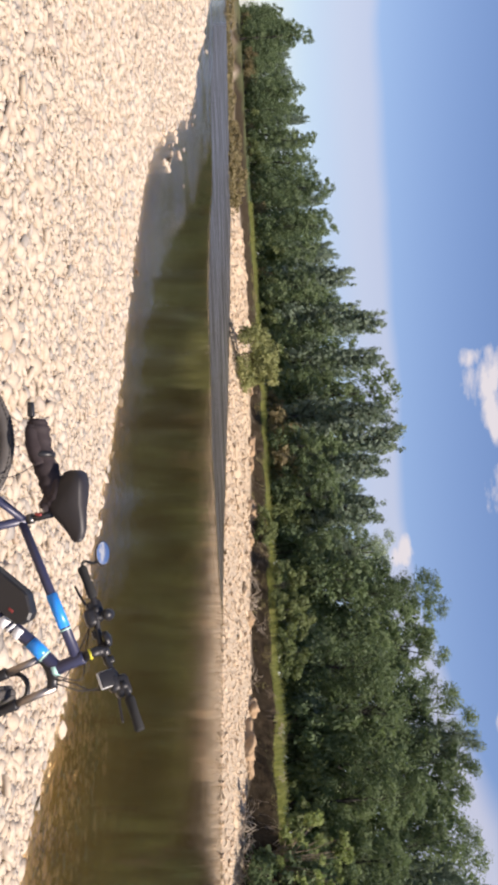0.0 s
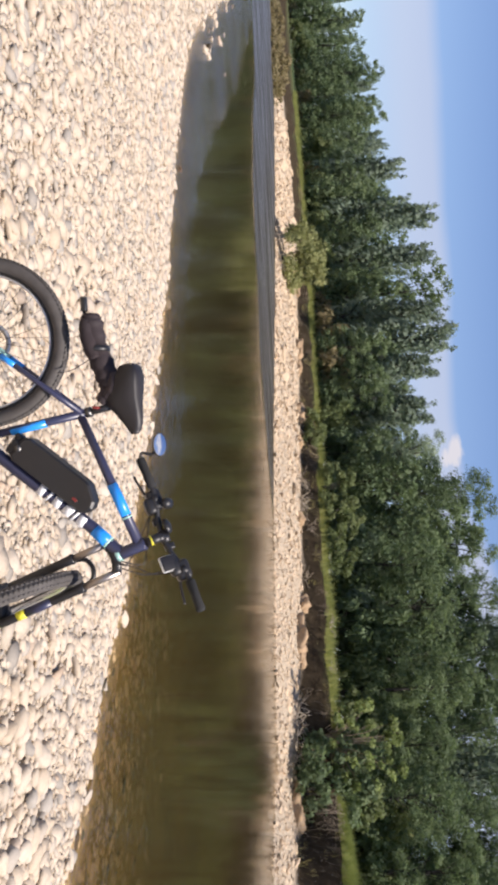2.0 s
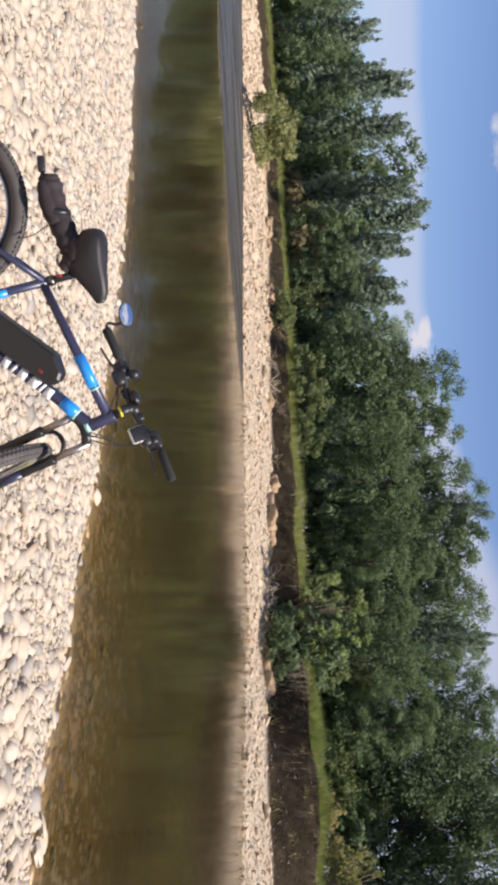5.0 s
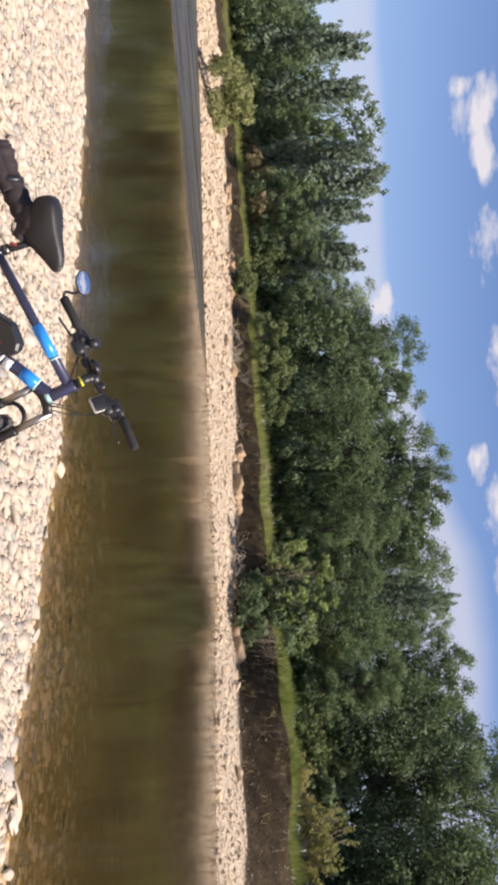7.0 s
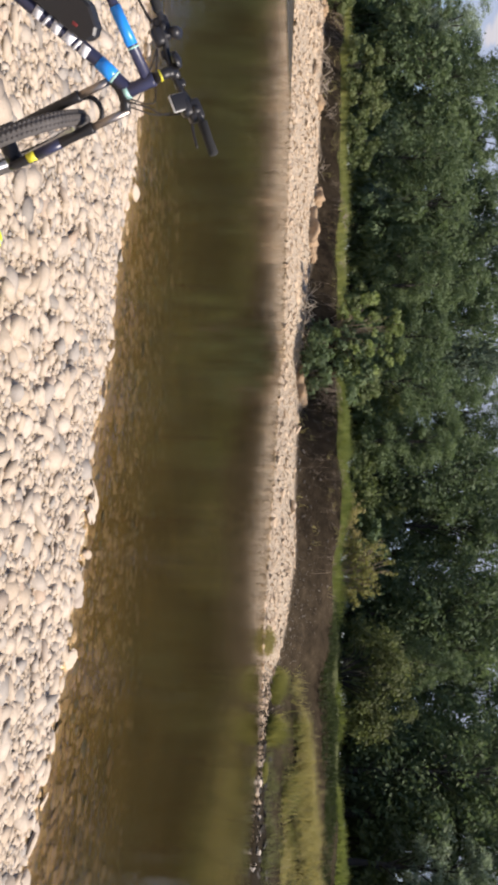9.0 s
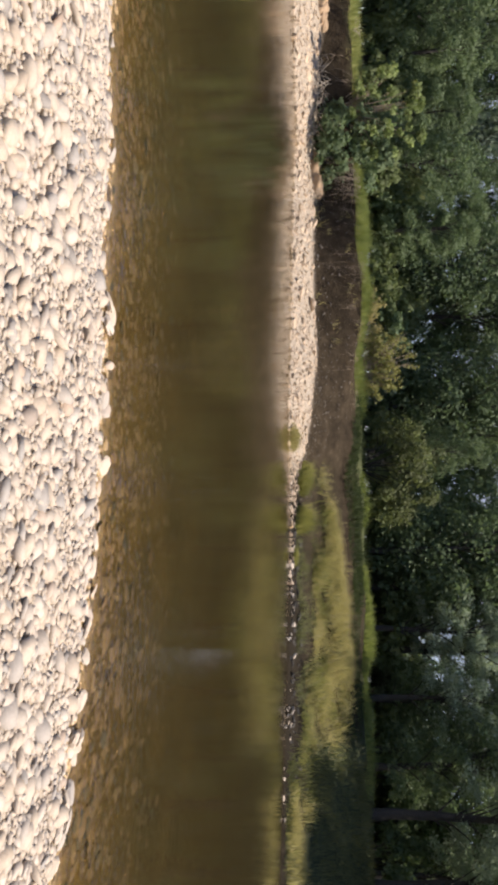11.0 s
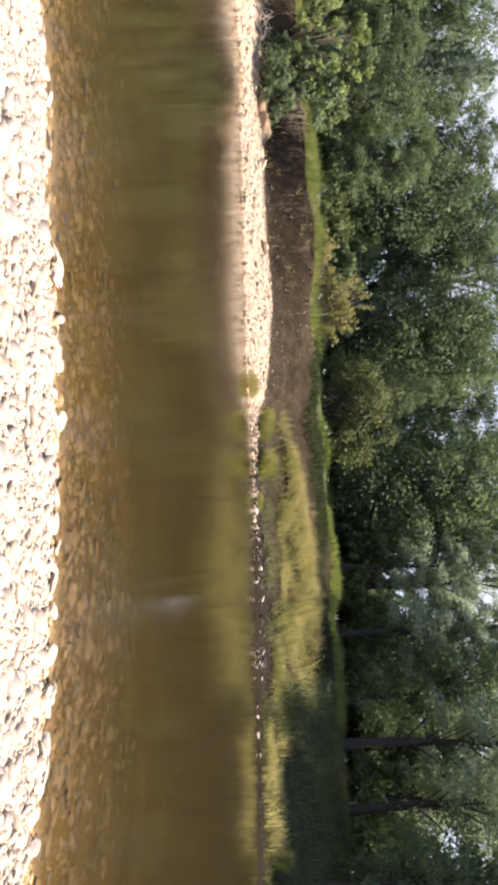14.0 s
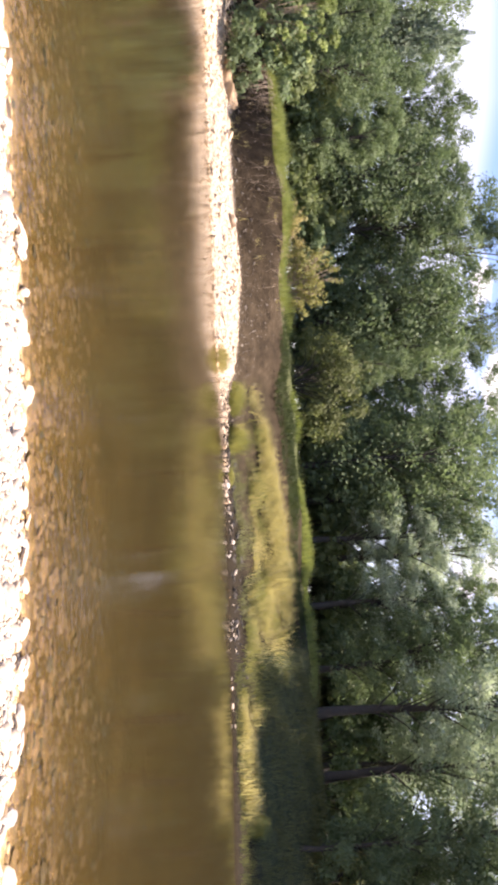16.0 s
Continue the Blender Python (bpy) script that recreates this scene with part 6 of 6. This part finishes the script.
for s in (-1, 1):
    def along_bar(y, up=0.0, fore=0.0):
        return bar_c + Vector((0, s * y, 0)) - FORE * (0.03 * max(0, (y - 0.1) / 0.235)) + AXIS * (0.033 * min(1, max(0, (y - 0.06) / 0.13)) + up) + FORE * fore
    part("grip", rod([along_bar(0.205), along_bar(0.212), along_bar(0.27), along_bar(0.33), along_bar(0.338)], [0.016, 0.020, 0.018, 0.0195, 0.015], 14), MAT_GRIP, handlebar, "ribbed black rubber grip", STEER)
    lever = part("brake_lever", rod(bend([along_bar(0.15, -0.012, 0.02), along_bar(0.17, -0.035, 0.040), along_bar(0.22, -0.055, 0.045), along_bar(0.285, -0.062, 0.040)]), [0.008] * 6 + [0.006] * 6 + [0.005] * 7, 8), MAT_BLACK, handlebar, "black brake lever", STEER)
    part("clamp", merge(rod([along_bar(0.145), along_bar(0.172)], 0.019, 12), block(along_bar(0.155, -0.010, 0.022), (0.074, 0.084, 0.060), None, 0.014)), MAT_BLACK, lever, "", STEER)
    part("shifter", block(along_bar(0.135, -0.026, -0.004), (0.062, 0.070, 0.046), None, 0.016), MAT_BLACK, handlebar, "black gear shifter", STEER)
s = 1
part("headlight", merge(rod([bar_c + Vector((0, 0.125, 0)) + AXIS * 0.058 - FORE * 0.025, bar_c + Vector((0, 0.125, 0)) + AXIS * 0.058 + FORE * 0.005, bar_c + Vector((0, 0.125, 0)) + AXIS * 0.058 + FORE * 0.03], [0.017, 0.022, 0.025], 16), rod([bar_c + Vector((0, 0.125, 0)), bar_c + Vector((0, 0.125, 0)) + AXIS * 0.04], 0.011, 8)), MAT_BLACK, handlebar, "small black handlebar lamp", STEER)
dc = bar_c + Vector((0, -0.112, 0)) - AXIS * 0.016 - FORE * 0.045
rot_d = Matrix.Rotation(-(math.pi / 2 - HEAD) - radians(40), 4, "Y")
display = part("display", block(dc, (0.080, 0.066, 0.016), rot_d, 0.007), MAT_PALE, handlebar, "display unit with pale rim", STEER)
part("screen", block(dc + (rot_d @ Vector((0, 0, 0.007))), (0.074, 0.061, 0.008), rot_d, 0.003), MAT_BLACK, display, "dark screen", STEER)
part("display_arm", rod([dc, bar_c + Vector((0, -0.10, 0))], 0.012, 8), MAT_BLACK, display, "", STEER)
part("cable_clip", block(bar_c + Vector((0, -0.045, 0)) + FORE * 0.02, (0.05, 0.03, 0.04), None, 0.008), MAT_BLACK, handlebar, "", STEER)
part("cable_clip", block(bar_c + Vector((0, 0.07, 0)) + FORE * 0.016 - AXIS * 0.01, (0.04, 0.035, 0.036), None, 0.008), MAT_BLACK, handlebar, "", STEER)
part("bell", rod([bar_c + Vector((0, 0.035, 0)) + AXIS * 0.02, bar_c + Vector((0, 0.035, 0)) + AXIS * 0.034, bar_c + Vector((0, 0.035, 0)) + AXIS * 0.042], [0.034, 0.031, 0.012], 14), MAT_BLACK, handlebar, "black bell", STEER)

end_l = STEER @ (bar_c + Vector((0, 0.338, 0)) - FORE * 0.03 + AXIS * 0.034)
mc = end_l + Vector((-0.050, 0.0, 0.085))
mirror = part("mirror", disc(mc, (-0.10, -0.90, 0.40), 0.050, 0.030, 0.016, 28), MAT_BLACK, bike, "small oval handlebar mirror")
part("mirror_glass", disc(mc + Vector((-0.10, -0.90, 0.40)).normalized() * 0.0085, (-0.10, -0.90, 0.40), 0.046, 0.026, 0.002, 28), MAT_MIRROR, mirror, "mirror glass full of sky")
part("mirror_arm", rod(bend([end_l, end_l + Vector((-0.02, 0.0, 0.012)), end_l + Vector((-0.012, 0.005, 0.05)), mc + Vector((0.01, 0.012, -0.012))]), 0.006, 8), MAT_BLACK, mirror)

# cables loop before the head tube
for i, (a, off) in enumerate([(0.15, 0.00), (-0.15, 0.01), (-0.13, 0.02), (0.13, -0.01)]):
    p0 = STEER @ (bar_c + Vector((0, a, 0)) + FORE * 0.03 - AXIS * 0.01)
    p1 = HT_TOP + Vector((0.09 + off, 0.02 - i * 0.02, -0.02 - 0.02 * i))
    p2 = HT_TOP + Vector((0.055 + off, -0.02 + i * 0.01, -0.12 - 0.012 * i))
    p3 = DT_TOP + Vector((-0.02, -0.02 + 0.012 * i, -0.02))
    part("cable", rod(bend([p0, p0.lerp(p1, 0.6) + Vector((0.02, 0, 0.0)), p1, p2, p3], 5), 0.0026, 6), MAT_BLACK, handlebar, "thin black cable")

# seat post, saddle and the bag behind it
post = part("seat_post", rod([SEAT_TOP - (SEAT_TOP - BB).normalized() * 0.05, SEAT_TOP + (SEAT_TOP - BB).normalized() * 0.135], 0.0145, 14), MAT_BLACK, bike, "black seat post")
part("seat_clamp", rod([SEAT_TOP - (SEAT_TOP - BB).normalized() * 0.012, SEAT_TOP + (SEAT_TOP - BB).normalized() * 0.012], 0.021, 14), MAT_STEEL, post)
pt = SEAT_TOP + (SEAT_TOP - BB).normalized() * 0.135
part("rail_clamp", block(pt + Vector((0, 0, 0.005)), (0.06, 0.05, 0.028), None, 0.008), MAT_STEEL, post)


def saddle_shell():
    vs, fs = [], []
    n = 16
    secs = [(-0.137, 0.045, 0.046, -0.014), (-0.127, 0.070, 0.076, -0.002), (-0.09, 0.084, 0.104, 0.006), (-0.04, 0.078, 0.128, 0.004), (0.0, 0.062, 0.142, 0.0), (0.03, 0.048, 0.130, 0.0), (0.06, 0.038, 0.104, 0.001), (0.10, 0.029, 0.070, 0.0), (0.130, 0.022, 0.042, -0.008), (0.146, 0.009, 0.016, -0.022)]
    for x_, w_, t_, z_ in secs:
        for i in range(n):
            a = 2 * math.pi * i / n
            c, q = math.cos(a), math.sin(a)
            yy = w_ * math.copysign(abs(c) ** 0.7, c)
            zz = z_ + (0.012 * math.copysign(abs(q) ** 0.8, q) - 0.010 * (yy / w_) ** 2 if q > 0 else t_ * q)
            vs.append((x_, yy, zz))
    for i in range(len(secs) - 1):
        for j in range(n):
            fs.append((i * n + j, i * n + (j + 1) % n, (i + 1) * n + (j + 1) % n, (i + 1) * n + j))
    return vs, fs + [tuple(range(n)), tuple(range(len(vs) - 1, len(vs) - n - 1, -1))]


saddle = part("saddle", saddle_shell(), MAT_VINYL, bike, "worn black padded saddle", Matrix.Translation((0.266, 0, 0.975)) @ Matrix.Rotation(radians(1), 4, "Y"))
for s in (-1, 1):
    part("saddle_rail", rod(bend([(0.17, s * 0.035, 0.93), (0.20, s * 0.024, 0.905), (0.31, s * 0.022, 0.903), (0.37, s * 0.008, 0.93)]), 0.0038, 8), MAT_STEEL, saddle)

bag_path = bend([(0.275, 0, 0.815), (0.225, 0, 0.858), (0.15, 0, 0.842), (0.05, 0, 0.808), (-0.045, 0, 0.796), (-0.085, 0, 0.796)])
bag = part("saddle_bag", rod(bag_path, [0.026 + (0.022 + 0.004 * math.sin(1.9 * i)) * min(1, i / 8) * (1 if i < len(bag_path) - 5 else 0.75 - 0.1 * (i - len(bag_path) + 5)) for i in range(len(bag_path))], 12), MAT_CLOTH, bike, "long brown-black saddle bag drooping to the rear")
part("strap", rod([(0.20, -0.043, 0.86), (0.262, -0.02, 0.93)], 0.005, 6), MAT_BLACK, bag)
part("strap", ring((0, 0, 0), 0.052, 0.003, 0.012, 24, 6), MAT_BLACK, bag, "", Matrix.Translation((0.06, 0, 0.811)) @ Matrix.Rotation(math.pi / 2, 4, "Z"))
part("flap", rod(bend([(0.255, -0.020, 0.845), (0.215, -0.034, 0.880), (0.16, -0.030, 0.880)]), [0.020] * 4 + [0.026] * 4 + [0.024, 0.022, 0.02, 0.018, 0.012], 10), MAT_CLOTH, bag)
part("side_pocket", rod(bend([(0.10, -0.030, 0.811), (0.02, -0.034, 0.786), (-0.06, -0.028, 0.778)]), [0.026] * 4 + [0.031] * 4 + [0.027, 0.029, 0.025, 0.024, 0.018], 10), MAT_CLOTH, bag)
part("tail_light", merge(block((-0.125, -0.01, 0.772), (0.06, 0.03, 0.024), None, 0.005), rod([(-0.10, -0.01, 0.773), (-0.05, -0.01, 0.772)], 0.008, 8)), MAT_BLACK, bag, "small dark tail light")
part("reflector", block((0.296, -0.006, 0.80), (0.012, 0.05, 0.026), Matrix.Rotation(radians(10), 4, "Y"), 0.004), MAT_RED, post, "dull red reflector")
part("cable", rod(bend([(0.15, -0.05, 0.66), (0.14, -0.04, 0.72), (0.10, -0.03, 0.79)]), 0.0022, 6), MAT_BLACK, bag)

# drive train and stand
crank = new("crankset")
crank.parent = bike
part("chainring", ring((BB.x, -0.052, BB.z), 0.078, 0.012, 0.003, 40, 4), MAT_STEEL, crank, "dark steel chainring")
for s, a in ((-1, 0.4), (1, 0.4 + math.pi)):
    e = BB + Vector((0.165 * math.cos(a), s * 0.075, 0.165 * math.sin(a) - 0.0))
    arm = part("crank_arm", rod([BB + Vector((0, s * 0.065, 0)), e], [0.015, 0.011], 10), MAT_BLACK, crank)
    part("pedal", block(e + Vector((0, s * 0.055, 0)), (0.085, 0.09, 0.018), None, 0.005), MAT_BLACK, arm, "black platform pedal")
part("chain", merge(rod([(BB.x, -0.052, BB.z + 0.085), (0, -0.045, WHEEL_R + 0.045)], 0.005, 6), rod([(BB.x, -0.052, BB.z - 0.085), (0.04, -0.045, WHEEL_R - 0.12), (0, -0.045, WHEEL_R - 0.05)], 0.005, 6)), MAT_STEEL, crank, "steel chain")
part("sprockets", rod([(0, -0.03, WHEEL_R), (0, -0.056, WHEEL_R)], [0.058, 0.025], 24), MAT_STEEL, crank, "steel sprocket cluster")
part("derailleur", merge(block((0.015, -0.06, WHEEL_R - 0.05), (0.03, 0.03, 0.05), None, 0.008), rod([(0.015, -0.06, WHEEL_R - 0.05), (0.04, -0.055, WHEEL_R - 0.13)], 0.01, 8)), MAT_BLACK, crank)
part("kickstand", rod([(0.06, 0.07, WHEEL_R - 0.01), (0.10, 0.13, 0.15), (0.13, 0.21, -0.012)], [0.011, 0.009, 0.010], 8), MAT_BLACK, bike, "black kickstand")


# ---- hi-vis vest lying on the cobbles ----
MAT_HIVIS = plain("fluorescent yellow cloth", (0.62, 0.86, 0.03), 0.8, 0.0, 0.08, 12, 0.3)
MAT_TAPE = plain("grey reflective tape", (0.45, 0.45, 0.46), 0.35, 0.3, 0.1, 60, 0.05)


def crumpled(w, l, h, n, seed, lift=0.0):
    g = np.random.default_rng(seed)
    ph = g.uniform(0, 6.28, 6)
    vs = []
    for k in (0, 1):
        for i in range(n + 1):
            for j in range(n + 1):
                u, v = i / n * 2 - 1, j / n * 2 - 1
                edge_ = (1 - abs(u) ** 6) * (1 - abs(v) ** 6)
                z = h * (0.35 + 0.65 * edge_) * (0.75 + 0.18 * math.sin(5 * u + ph[0] + 2 * v) + 0.14 * math.sin(7 * v + ph[1] - 3 * u) + 0.08 * math.sin(13 * u + ph[2]))
                vs.append((u * w * (1 + 0.06 * math.sin(4 * v + ph[3])), v * l * (1 + 0.06 * math.sin(5 * u + ph[4])), (z + lift) if k == 0 else (lift - 0.01 + 0.6 * (z if lift else 0))))
    m = (n + 1) ** 2
    fs = []
    for i in range(n):
        for j in range(n):
            a = i * (n + 1) + j
            fs += [(a, a + n + 1, a + n + 2, a + 1), (m + a, m + a + 1, m + a + n + 2, m + a + n + 1)]
    for i in range(n):
        for a, b in ((i, i + 1), ((n) * (n + 1) + i + 1, n * (n + 1) + i), ((i + 1) * (n + 1), i * (n + 1)), (i * (n + 1) + n, (i + 1) * (n + 1) + n)):
            fs.append((a, b, m + b, m + a))
    return vs, fs


vest = tagged(new("safety_vest"), "crumpled fluorescent yellow safety vest lying on the stones", "safety vest")
vest.matrix_basis = Matrix.Translation((1.47, 3.09, float(height([1.47], [3.09])[0][0]) + 0.03)) @ Matrix.Rotation(radians(35), 4, "Z")
part("cloth", crumpled(0.14, 0.19, 0.08, 18, 8), MAT_HIVIS, vest, "fluorescent yellow cloth")
part("reflective_strip", crumpled(0.138, 0.024, 0.078, 18, 8, 0.006), MAT_TAPE, vest, "grey reflective strip", Matrix.Translation((0, 0.08, 0.0)))


# the nearest cobbles, one by one
cob_mesh = []
for i in range(8):
    bv, bf = pebble_base(200 + i, 4, 9)
    me = bpy.data.meshes.new("cobble")
    me.from_pydata([tuple(p) for p in bv * np.array([1, 0.78, 0.52])], [], [tuple(int(j) for j in t) for t in bf])
    me.polygons.foreach_set("use_smooth", np.ones(len(me.polygons), bool))
    me.materials.append(MAT_STONE)
    cob_mesh.append(me)
cz = height(x[own], y[own])[0]
for i, (cx_, cy_, cz_, cs_) in enumerate(zip(x[own], y[own], cz, size[own])):
    ob = new("cobble", cob_mesh[i % 8])
    ob.parent = ground
    ob.location = (cx_, cy_, cz_ + 0.15 * cs_)
    ob.rotation_euler = (rs.normal(0, 0.2), rs.normal(0, 0.2), rs.uniform(0, 6.28))
    ob.scale = (cs_, cs_ * rs.uniform(0.85, 1.1), cs_ * rs.uniform(0.85, 1.15))
